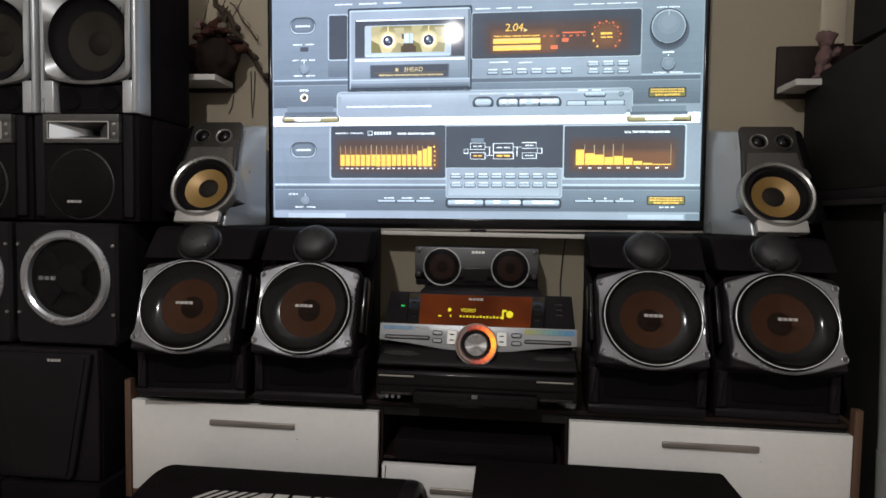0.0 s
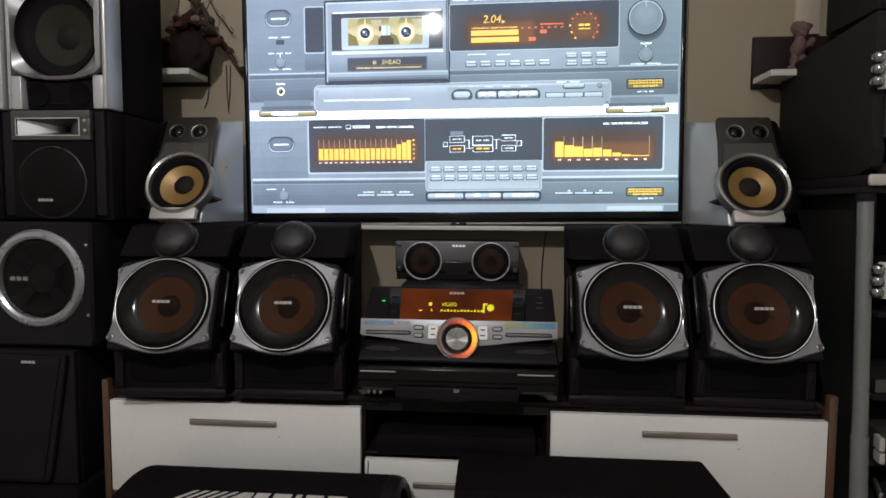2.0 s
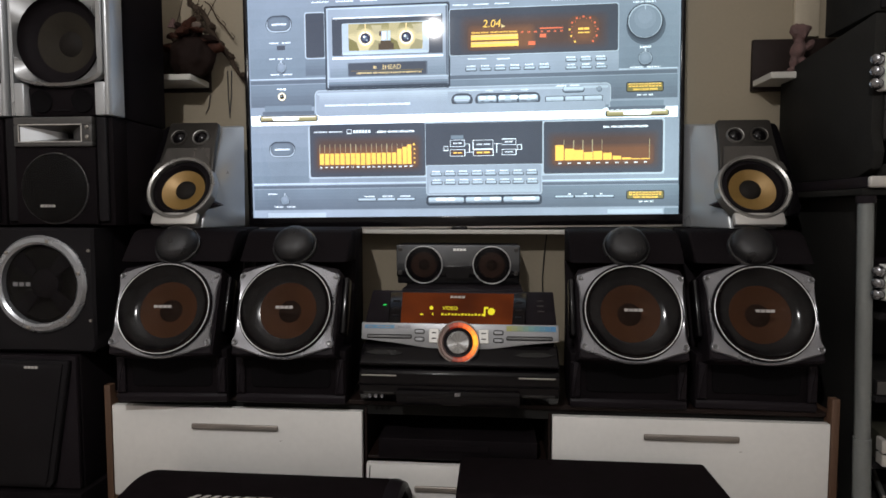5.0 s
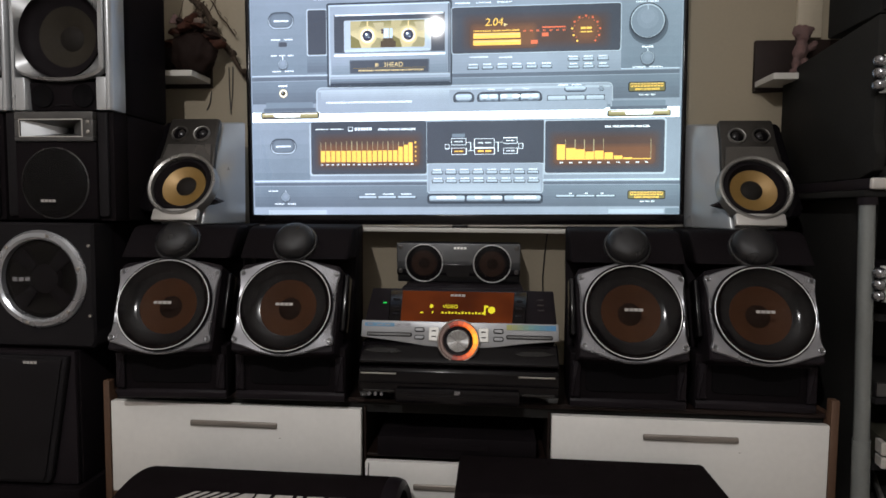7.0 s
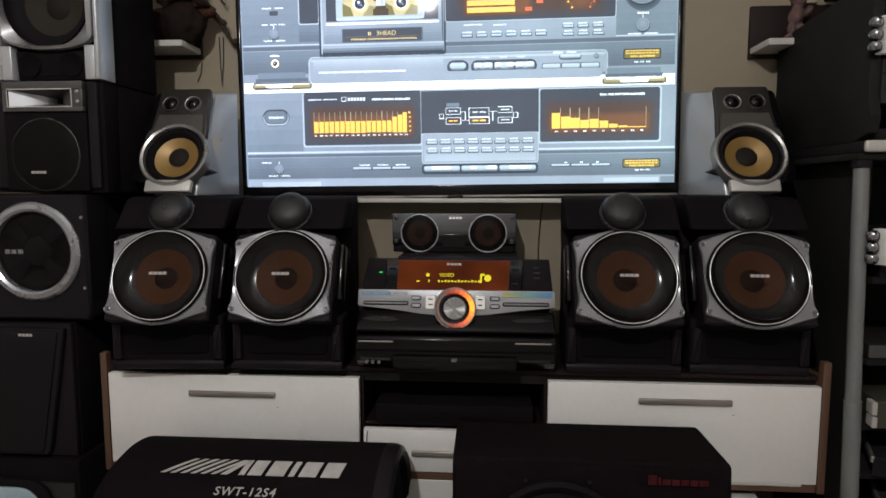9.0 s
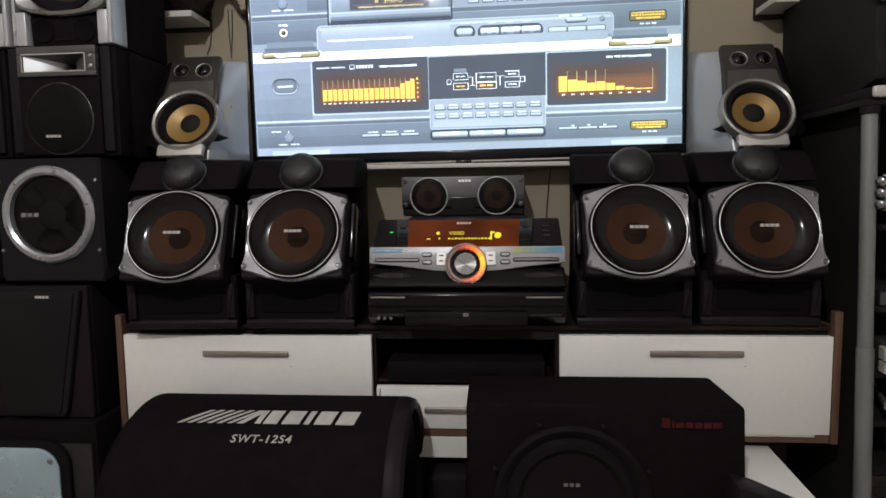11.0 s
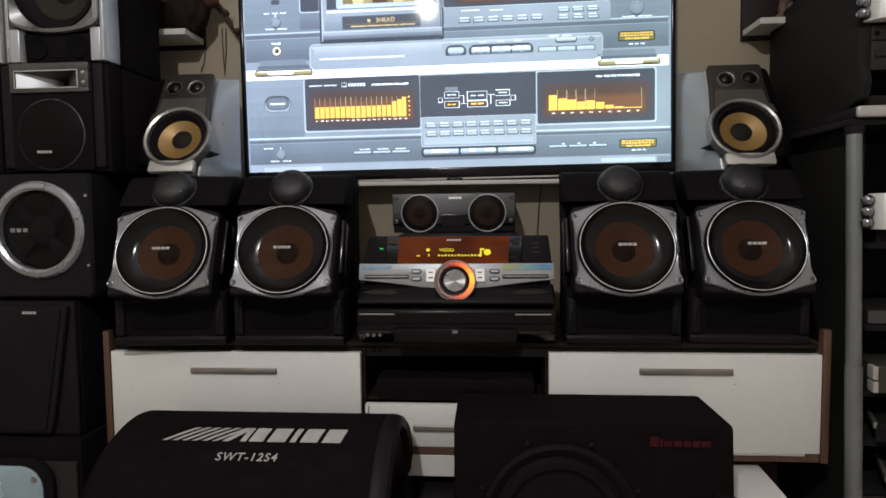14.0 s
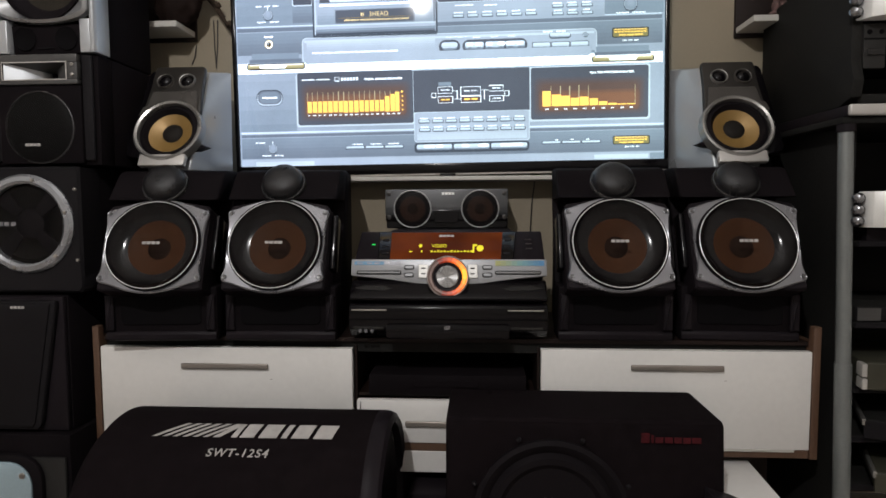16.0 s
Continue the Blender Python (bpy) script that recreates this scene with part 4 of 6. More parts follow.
for text, size, x, z in (("REAL TIME SPECTRUM ANALYZER", 0.0042, 0.831, 0.1853), ("STEREO GRAPHIC EQUALIZER", 0.0042, 0.331, 0.1853), ("BALANCE", 0.0036, 0.871, 0.3525), ("PHONES", 0.0036, 0.074, 0.2845)):
    part("screen_text", lettering(text, size, at(x - hw, 0.0010, z), 0.0002, 0.0, 0.00012, 1.08), PM["glow"], tv, smooth=False)
part("screen_text", lettering("3HEAD", 0.0100, at(0.324 - hw, 0.0010, 0.3242), 0.0002, 0.0), PM["cream"], tv, smooth=False)

# ---- floating shelf under the television ----
shelf = thing("wall_shelf", "narrow white floating shelf under the television", "shelf", 0.06, WALL_Y, 0.705, group="wall shelves")
part("board", box(-0.50, 0.50, -0.075, 0.0, 0.0, 0.0095, 0.0015), "shelfwhite", shelf)

# ---- media bench ----
BENCH_TOP, FRONT = 0.403, 1.16
bench = thing("media_bench", "low brown wooden media bench with glossy white drawers", "bench", 0.062, FRONT, FLOOR_Z)
bx = lambda x: x - 0.062
bz = lambda z: z - FLOOR_Z
for xa, xb, top in ((-0.604, -0.592, 0.424), (0.717, 0.730, 0.432)):
    part("side_panel", prism([(-0.004, bz(0.193)), (0.30, bz(0.193)), (0.30, bz(BENCH_TOP)), (0.013, bz(BENCH_TOP)), (0.012, bz(top)), (-0.004, bz(top))], "x", bx(xa), bx(xb), 0.0008), "brown", bench)
# top and inner boards are a darker brown, with their shade in the colour
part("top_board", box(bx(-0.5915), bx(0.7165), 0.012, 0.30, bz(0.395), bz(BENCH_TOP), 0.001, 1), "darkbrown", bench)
part("top_rail", box(bx(-0.5915), bx(0.7165), 0.020, 0.05, bz(0.375), bz(0.3945)), "vinyl", bench)
part("bottom_board", box(bx(-0.5915), bx(0.7165), 0.0, 0.29, bz(0.193), bz(0.208), 0.001, 1), "brown", bench)
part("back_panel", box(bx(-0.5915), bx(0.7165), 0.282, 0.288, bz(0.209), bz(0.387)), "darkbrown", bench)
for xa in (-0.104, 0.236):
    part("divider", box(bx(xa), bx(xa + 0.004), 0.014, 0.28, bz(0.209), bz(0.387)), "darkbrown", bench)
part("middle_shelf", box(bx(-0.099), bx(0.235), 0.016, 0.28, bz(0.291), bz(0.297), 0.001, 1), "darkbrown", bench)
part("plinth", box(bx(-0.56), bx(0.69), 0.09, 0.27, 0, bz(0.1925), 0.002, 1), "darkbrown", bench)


def drawer(xa, xb, za, zb, hxa, hxb, hz):
    d = part("drawer_front", box(bx(xa), bx(xb), -0.003, 0.012, bz(za), bz(zb), 0.0012, 2), "white", bench, "glossy white laminate drawer front")
    part("handle", box(bx(hxa), bx(hxb), -0.0085, -0.0032, bz(hz) - 0.0054, bz(hz) + 0.0054, 0.0022, 3), "handle", d, "slim flat brushed metal handle")
    return d


left_drawer = drawer(-0.590, -0.106, 0.2095, 0.3855, -0.431, -0.264, 0.3505)
right_drawer = drawer(0.2415, 0.716, 0.2095, 0.3875, 0.401, 0.564, 0.3565)
drawer(-0.098, 0.234, 0.2095, 0.289, -0.008, 0.150, 0.246)
part("lower_front", box(bx(-0.099), bx(0.235), 0.0, 0.014, bz(0.152), bz(0.1925), 0.001, 1), "white", bench, "white lower drawer front")
part("edge_chip", box(bx(0.50), bx(0.690), -0.0045, -0.0031, bz(0.2055), bz(0.2105), 0.0005, 1), "shelfwhite", right_drawer, "loose chipped white edging")
part("edge_chip", box(bx(0.615), bx(0.642), -0.0066, -0.0046, bz(0.2075), bz(0.2110), 0.0007, 1), "shelfwhite", right_drawer)
part("scuff", box(bx(0.566), bx(0.5695), -0.0036, -0.0031, bz(0.3335), bz(0.3343)), "brown", right_drawer)
part("scuff", box(bx(-0.262), bx(-0.258), -0.0036, -0.0031, bz(0.3255), bz(0.3263)), "brown", left_drawer)

# black player on the open shelf
player = thing("disc_player", "flat black player lying on the open middle shelf", "player", 0.068, FRONT + 0.004, 0.2975)
part("case", box(-0.145, 0.148, 0.0, 0.22, 0.0, 0.038, 0.003), "foil", player)
part("tray", box(-0.06, 0.06, -0.002, 0.0, 0.016, 0.028, 0.0008, 1), "foil", player)
# ---- four matching speakers ----


def frame_shape():
    half = [(0.0, 0.0898), (0.030, 0.0865), (0.062, 0.0765), (0.0815, 0.0685), (0.0885, 0.0672), (0.0925, 0.0635), (0.0925, 0.0560), (0.0895, 0.0440), (0.0882, 0.025), (0.0888, 0.0), (0.0872, -0.022), (0.0862, -0.040), (0.0880, -0.052), (0.0908, -0.0590),
            (0.0905, -0.0655), (0.0865, -0.0690), (0.070, -0.0735), (0.040, -0.0838), (0.016, -0.0890), (0.0, -0.0900)]
    return half + [(-x, z) for x, z in half[-2:0:-1]]


def party_speaker(x, y, rz=0.0):
    s = thing("bookshelf_speaker", "glossy black speaker with silver woofer frame and brown cone", "speaker", x, y, BENCH_TOP, rz, "matching speakers on the bench")
    w = 0.104
    cz = 0.5815 - BENCH_TOP
    lean_back = at(0, 0, cz, -22) @ at(0, 0, -cz)

    def on(b):
        b.transform(lean_back)
        return b

    def bent(b):
        """The frame's upper half curves away to the back."""
        for v in b.verts:
            h = max(0.0, v.co.z - cz - 0.015)
            v.co.y += 1.1 * h * h
        return on(b)

    hull = prism([(0.075, 0.0), (0.075, 0.10), (0.125, 0.255), (0.150, 0.312), (0.158, 0.3175), (0.28, 0.3175), (0.285, 0.312), (0.285, 0.0)], "x", -w + 0.002, w - 0.002, 0.004)
    for v in hull.verts:
        v.co.x *= 1 - 1.3 * max(0.0, v.co.y - 0.13)
    part("cabinet", hull, "foil", s, "black vinyl cabinet that narrows to the back")
    # recessed lower part with the wide port and its pillars
    part("lower_front", prism([(0.024, 0.0), (0.022, 0.004), (0.020, 0.099), (0.074, 0.101), (0.074, 0.0)], "x", -w + 0.002, w - 0.002, 0.003, 3), "foil", s)
    # no real opening: a black plate gives the shade of the port
    part("port", prism(rounded(-0.074, 0.030, 0.074, 0.091, 0.010), "y", 0.0188, 0.0208, 0.0008, 1), "hole", s, "wide bass port, its inner shade a flat black plate")
    part("base_lip", prism([(0.021, 0.0), (0.017, 0.003), (0.016, 0.012), (0.019, 0.0175), (0.0205, 0.018)], "x", -w + 0.003, w - 0.003, 0.0012), "black", s, "black foot rail")
    for sx in (-1, 1):
        part("lower_pillar", prism(rounded(sx * 0.0920 - 0.0080, 0.0195, sx * 0.0920 + 0.0080, 0.085, 0.002), "y", 0.0130, 0.0196, 0.0030, 3), "black", s, "satin black pillar beside the port")
    # leaning front round the woofer
    sq = [(0.092, -0.083), (0.092, 0.076), (0.05, 0.0835), (-0.05, 0.0835), (-0.092, 0.076), (-0.092, -0.083)]
    part("baffle", on(holed(sq, 0.0812, 0.066, 96, 0.004, at(0, 0.070, cz), 0.066)), "black", s)
    fr = part("woofer_frame", bent(holed(frame_shape(), 0.0852, 0.0060, 120, 0.0022, at(0, 0.0040, cz), 0.0052)), "pewter", s, "silver painted four-cornered woofer frame")
    part("inner_lip", on(lathe([(0.0852, -0.002), (0.0848, 0.0042), (0.0835, 0.0070), (0.0822, 0.0075), (0.0812, -0.002)], 96, at(0, 0.0, cz))), "rubber", fr)
    part("rim", on(hoop(0.0811, 0.0009, 96, at(0, -0.0076, cz - 0.0012))), "driver_rim", fr, "thin bright rim")
    for sx, sz in ((0.0845, -0.0614), (-0.0845, -0.0614), (0.0861, 0.0597), (-0.0861, 0.0597)):
        part("screw", bent(lathe([(0, 0.0003), (0.0014, 0.0003), (0.0016, 0.0012), (0.0030, 0.0014), (0.0034, 0.0), (0.0034, -0.001)], 16, at(sx, -0.0020, cz + sz))), "darkmetal", fr)
        part("screw_boss", bent(hoop(0.0046, 0.0009, 20, at(sx, -0.0020, cz + sz))), "pewter", fr)
    wf = part("woofer", on(lathe([(0.0812, 0.0072), (0.0795, 0.0040), (0.076, -0.0008), (0.070, -0.0062), (0.064, -0.0098), (0.060, -0.0115), (0.056, -0.0127), (0.0515, -0.0137)], 72, at(0, 0.0, cz))), "bowl", s, "glossy black woofer bowl")
    part("cone", on(lathe([(0.0515, -0.0137), (0.040, -0.0180), (0.0205, -0.0245)], 72, at(0, 0.0, cz))), "brown_cone", wf, "brown paper cone")
    part("dust_cap", on(lathe([(0.0207, -0.0243), (0.017, -0.0222), (0.010, -0.0205), (0, -0.0200)], 40, at(0, 0.0, cz))), "cap", wf)
    gr = part("grille", on(lathe([(0.0812, 0.0076), (0.070, 0.0082), (0.045, 0.0090), (0.02, 0.0095), (0, 0.0096)], 72, at(0, 0.0, cz))), "grille", s, "fine black mesh grille")
    part("badge", on(badge(0.0, -0.0092, cz + 0.0005, 0.031, 0.0052)), "tubeprint", gr, "small silver maker's mark")
    # sloping brow with the tweeter dome
    part("upper_front", prism([(0.036, 0.2585), (0.044, 0.2625), (0.078, 0.3020), (0.090, 0.3125), (0.108, 0.3165), (0.150, 0.3170), (0.124, 0.2555)], "x", -w + 0.003, w - 0.003, 0.005, 4), "foil", s)
    slope = at(0, 0.0560, 0.2880, -36) @ Matrix.Scale(0.90, 4)
    tw = part("tweeter", lathe([(0.0425, 0.002), (0.0415, 0.009), (0.0385, 0.0165), (0.033, 0.0225), (0.025, 0.0265), (0.014, 0.0290), (0.0, 0.0298)], 56, slope), "ball", s, "round dark metal tweeter mesh")
    part("tweeter_ring", lathe([(0.0455, -0.008), (0.0455, 0.0015), (0.0442, 0.0032), (0.0425, 0.0025), (0.0425, -0.008)], 64, slope), "tweeter_rim", tw)
    # side pillars beside the frame
    for sx in (-1, 1):
        part("side_pillar", on(box(sx * 0.0970 - 0.0055, sx * 0.0970 + 0.0055, 0.028, 0.060, 0.140, 0.246, 0.0034, 3)), "gloss", s, "glossy black side pillar")
    return s


party_speaker(-0.4522, 1.1121, 4.0)
party_speaker(-0.2337, 1.1229, 1.1)
party_speaker(0.3742, 1.1437, -0.1)
party_speaker(0.5953, 1.1521, -1.9)

# ---- stereo receiver ----
rec = thing("stereo_receiver", "black and silver hi-fi receiver with amber display", "receiver", 0.0725, 1.17, BENCH_TOP)
rz = lambda z: z - BENCH_TOP
rx = lambda x: x - 0.0725
part("chassis", box(-0.176, 0.176, 0.03, 0.295, 0.006, rz(0.546), 0.004), "black", rec)
part("top_cover", box(-0.121, 0.121, 0.100, 0.294, rz(0.5465), rz(0.6004), 0.004), "black", rec)
part("lower_front", prism([(0.010, 0.004), (-0.016, 0.008), (-0.034, 0.024), (-0.036, rz(0.466)), (-0.030, rz(0.473)), (0.029, rz(0.473)), (0.029, 0.004)], "x", -0.178, 0.178, 0.002), "gloss", rec, "glossy black lower front")
part("disc_tray", box(-0.11, 0.11, -0.041, -0.0365, rz(0.411), rz(0.437), 0.0018, 2), "gloss", rec)
# dark strip in place of the shaded gap over the tray
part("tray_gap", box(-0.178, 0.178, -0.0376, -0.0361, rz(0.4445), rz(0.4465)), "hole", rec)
part("brow", prism([(0.014, rz(0.4735)), (-0.030, rz(0.4760)), (-0.038, rz(0.4820)), (-0.034, rz(0.4880)), (-0.006, rz(0.512)), (0.03, rz(0.512)), (0.03, rz(0.4735))], "x", -0.178, 0.178, 0.004, 4), "gloss", rec)
for sx in (-1, 1):
    strip = prism([(sx * 0.100, -0.002), (sx * 0.112, 0.004), (sx * 0.150, 0.0055), (sx * 0.172, -0.001), (sx * 0.150, -0.006), (sx * 0.112, -0.006)][::sx], "y", -0.0012, 0.003, 0.0006, 1)
    strip.transform(at(0, -0.020, rz(0.500), -49))
    part("light_strip", strip, "led_off", rec, "unlit white light strip")
    part("reflector", box(sx * 0.14 - 0.033, sx * 0.14 + 0.031, -0.0395, -0.036, rz(0.4610), rz(0.4636), 0.0008, 1), "metal", rec)
    part("base_light", box(sx * 0.142 - 0.028, sx * 0.142 + 0.028, -0.0362, -0.0335, 0.0245, 0.0290, 0.0006, 1), "led_off", rec, "unlit strip light near the base")
# silver control band, its lower edge dips to the middle
band = [(-0.179, -0.006), (-0.179, -0.036), (-0.12, -0.042), (-0.06, -0.050), (0.0, -0.054), (0.06, -0.050), (0.12, -0.042), (0.179, -0.036), (0.179, -0.006)]
bm = prism(band, "y", -0.006, 0.004, 0.0015)
bm.transform(at(0, 0.006, rz(0.555), -14))
control = part("control_band", bm, "band", rec, "silver control band with a curved lower edge")


def film_tone(u):
    """The printed film runs from yellow-green to blue."""
    a, b, c = (0.30, 0.30, 0.10), (0.13, 0.27, 0.27), (0.06, 0.19, 0.36)
    col = tuple(p + (q - p) * u * 2 for p, q in zip(a, b)) if u < 0.5 else tuple(p + (q - p) * (u * 2 - 1) for p, q in zip(b, c))
    return surf("film_" + "abcdefghi"[round(u * 8)], col, 0.35, 0, 0.1, 40, 300, 0.0)


def on_band(b):
    b.transform(at(0, 0.006, rz(0.555), -14))
    return b


for sx in (-1, 1):
    part("bar_button", on_band(prism(rounded(sx * 0.127 - 0.04, -0.033, sx * 0.127 + 0.04, -0.0285, 0.002), "y", -0.0095, -0.0055, 0.0008, 1)), "darkmetal", control)
    part("bar_well", on_band(prism(rounded(sx * 0.127 - 0.0415, -0.0345, sx * 0.127 + 0.0415, -0.027, 0.003), "y", -0.0066, -0.0058)), "black", control)
    for zz in (-0.021, -0.035):
        part("round_button", on_band(prism(rounded(sx * 0.0715 - 0.008, zz - 0.003, sx * 0.0715 + 0.008, zz + 0.003, 0.003), "y", -0.0095, -0.0055, 0.001, 1)), "band", control)
        part("button_well", on_band(prism(rounded(sx * 0.0715 - 0.0093, zz - 0.0043, sx * 0.0715 + 0.0093, zz + 0.0043, 0.004), "y", -0.0066, -0.0058)), "black", control)
    part("key_block", on_band(prism(rounded(sx * 0.045 - 0.009, -0.041, sx * 0.045 + 0.009, -0.016, 0.002), "y", -0.0092, -0.0055, 0.001, 1)), "pale", control)
    for zz in (-0.024, -0.034):
        part("key_mark", on_band(box(sx * 0.045 - 0.004, sx * 0.045 + 0.004, -0.0098, -0.0091, zz, zz + 0.002)), "grey", control)
part("label_film", on_band(box(-0.173, -0.118, -0.0068, -0.0059, -0.0165, -0.010)), "bluefilm", control)
part("label_film", on_band(box(-0.117, -0.088, -0.0068, -0.0059, -0.0165, -0.010)), "pewter", control)
for k in range(9):
    part("label_film", on_band(box(0.086 + 0.0098 * k, 0.0957 + 0.0098 * k, -0.0068, -0.0059, -0.0180, -0.0085)), film_tone(k / 8), control)
for x in (-0.168, -0.150, -0.136, -0.112, -0.098):
    part("label_bar", on_band(box(x, x + 0.010, -0.0074, -0.0067, -0.0142, -0.0122)), "pewter", control)
# upper wings and the display housing
part("upper_front", prism([(0.019, rz(0.5465)), (0.088, rz(0.594)), (0.096, rz(0.598)), (0.099, rz(0.5465))], "x", -0.178, 0.178, 0.002), "black", rec)
tilt = at(-0.006, 0.0085, rz(0.5405), -56) @ Matrix.Diagonal((1, 1, 1.1, 1))


def on_display(b):
    """Set on the leaning display, which widens a little towards its top."""
    for v in b.verts:
        v.co.x *= 0.985 + 0.75 * v.co.z
    b.transform(tilt)
    return b


disp = part("display_housing", on_display(box(-0.127, 0.127, -0.010, -0.003, -0.0065, 0.080, 0.002)), "gloss", rec, "glossy black display housing")
part("display", on_display(box(-0.1035, 0.1035, -0.0115, -0.0098, 0.0010, 0.076)), "amber", disp, "lit amber display window")
part("display_text", on_display(lettering("VIDEO", 0.0070, at(-0.0125, -0.0117, 0.0330) @ Matrix.Diagonal((1, 1, 1.25, 1)), 0.0002)), "amber_text", disp, smooth=False)
dots = [box(-0.028 + 0.0062 * k, -0.0243 + 0.0062 * k, -0.0121, -0.0117, 0.0195, 0.0195 + (0.0045, 0.003, 0.005, 0.004)[k % 4]) for k in range(13)]
dots += [box(0.050, 0.0535, -0.0121, -0.0117, 0.018, 0.041), box(0.0535, 0.058, -0.0121, -0.0117, 0.036, 0.041), box(-0.068, -0.062, -0.0121, -0.0117, 0.0195, 0.0225), box(-0.046, -0.0435, -0.0121, -0.0117, 0.0195, 0.0245)]
part("display_marks", on_display(joined(*dots)), "amber_text", disp, smooth=False)
part("display_disc", on_display(lathe([(0, 0.0004), (0.0065, 0.0004), (0.0065, 0)], 24, at(0.0640, -0.0117, 0.0300) @ Matrix.Diagonal((1, 1, 1.3, 1)))), "amber_text", disp, smooth=False)
part("display_disc", on_display(lathe([(0, 0.0004), (0.0035, 0.0004), (0.0035, 0)], 18, at(-0.0475, -0.0117, 0.0370) @ Matrix.Diagonal((1, 1, 1.3, 1)))), "amber_text", disp, smooth=False)
part("badge", on_display(badge(0.0, -0.0117, 0.0650, 0.027, 0.0055)), "silver_warm", disp)
for sx in (-1, 1):
    for zz in (0.016, 0.034, 0.052):
        part("side_key", on_display(box(sx * 0.114 - 0.006, sx * 0.114 + 0.006, -0.0106, -0.0099, zz, zz + 0.005, 0.0003, 1)), "grey", disp)
part("power_led", box(-0.150, -0.144, 0.0540, 0.0610, rz(0.5735), rz(0.5752)), "green_led", rec)
for zz in (0.566, 0.574, 0.582):
    part("side_mark", box(0.145, 0.157, 0.0275 + 1.48 * (zz - 0.5535), 0.0335 + 1.48 * (zz - 0.5535), rz(zz), rz(zz + 0.0018)), "plate", rec)
# dial
dial = part("volume_dial", lathe([(0, 0.0085), (0.006, 0.0088), (0.0185, 0.0095), (0.0200, 0.0085), (0.0205, 0.0)], 64, at(0, -0.020, rz(0.5205), -6)), "dial", rec, "brushed silver volume dial")
part("dial_groove", lathe([(0.0205, 0.002), (0.0262, 0.003), (0.0262, -0.012), (0.0205, -0.012)], 64, at(0, -0.020, rz(0.5205), -14), True), "black", dial)
def ring_piece(a0, a1):
    bm = bmesh.new()
    steps = max(3, round(abs(a1 - a0) / 4))
    prof = [(0.0264, -0.002), (0.0267, 0.0035), (0.0285, 0.0060), (0.0325, 0.0062), (0.0352, 0.0045)]
    lines = [[bm.verts.new((r * math.cos(radians(a0 + (a1 - a0) * i / steps)), -h, r * math.sin(radians(a0 + (a1 - a0) * i / steps)))) for r, h in prof] for i in range(steps + 1)]
    for a, b in zip(lines, lines[1:]):
        for k in range(len(prof) - 1):
            bm.faces.new((a[k], a[k + 1], b[k + 1], b[k]))
    bm.transform(at(0, -0.020, rz(0.5205), -14))
    return bm


# the lamp behind the ring is brightest on one side and dies away round it
for k in range(7):
    u = k / 6
    tone = glow("ring_glow_" + "abcdefg"[k], lin(255, 150 - 78 * u, 28 + 14 * u), 1.75 * (1 - u) ** 1.3 + 0.16, 0.3, (0.10, 0.07, 0.06))
    for a0 in ((8 + 16.5 * k, 8 - 16.5 * (k + 1)) if k else (8, 8 - 16.5)):
        part("lit_ring", ring_piece(a0, a0 + 16.5), tone, dial, "amber lit part of the ring" if k < 4 else "")
part("ring", ring_piece(8 + 115.5, 8 + 360 - 115.5), "duskring", dial)
part("dial_bezel", lathe([(0.0353, -0.010), (0.0354, 0.0045), (0.0366, 0.0052), (0.0378, 0.0035), (0.0383, -0.016)], 72, at(0, -0.020, rz(0.5205), -14)), "ringmetal", dial, "thin pale metal bezel")
for k in range(3):
    part("front_jack", lathe([(0, 0.001), (0.0024, 0.001), (0.003, 0.0022), (0.0036, 0.001), (0.0036, -0.001)], 16, at(-0.158 + 0.011 * k, -0.0365, rz(0.4245))), "pewter", rec)
part("tray_mark", box(-0.005, 0.005, -0.0418, -0.0409, rz(0.4285), rz(0.4345)), "pewter", rec)
part("tray_line", box(-0.09, 0.09, -0.0416, -0.0409, rz(0.4240), rz(0.4250)), "grey", rec)
for sx in (-0.15, 0.15):
    part("foot", box(sx - 0.015, sx + 0.015, 0.04, 0.26, 0.0, 0.0058), "rubber", rec)

# ---- centre speaker on the receiver ----
cs = thing("centre_speaker", "small silver and black centre speaker with two round drivers", "speaker", 0.0595, 1.35, 0.6008)
part("cabinet", prism([(0.008, 0.0), (0.004, 0.082), (0.1, 0.082), (0.1, 0.0)], "x", -0.130, 0.130, 0.003), "black", cs)
part("lower_front", box(-0.128, 0.128, 0.001, 0.008, 0.001, 0.016, 0.001, 1), "gloss", cs)
part("face", prism([(-0.006, 0.083), (-0.006, 0.044), (-0.004, 0.034), (0.001, 0.0235), (0.006, 0.0165), (0.0065, 0.083)], "x", -0.130, 0.130, 0.002, 3), "csface", cs, "grey metallic front face")
part("chin", prism([(-0.1295, 0.0165), (0.1295, 0.0165), (0.1295, 0.027), (0.104, 0.030), (0.040, 0.0335), (0.032, 0.0395), (-0.032, 0.0395), (-0.040, 0.0335), (-0.104, 0.030), (-0.1295, 0.027)], "y", -0.0057, 0.005, 0.0008, 2), "gloss", cs, "glossy black lower face")
part("port", prism([(-0.024, 0.012), (0.024, 0.012), (0.028, 0.038), (-0.028, 0.038)], "y", -0.0085, -0.0055, 0.001, 1), "gloss", cs)
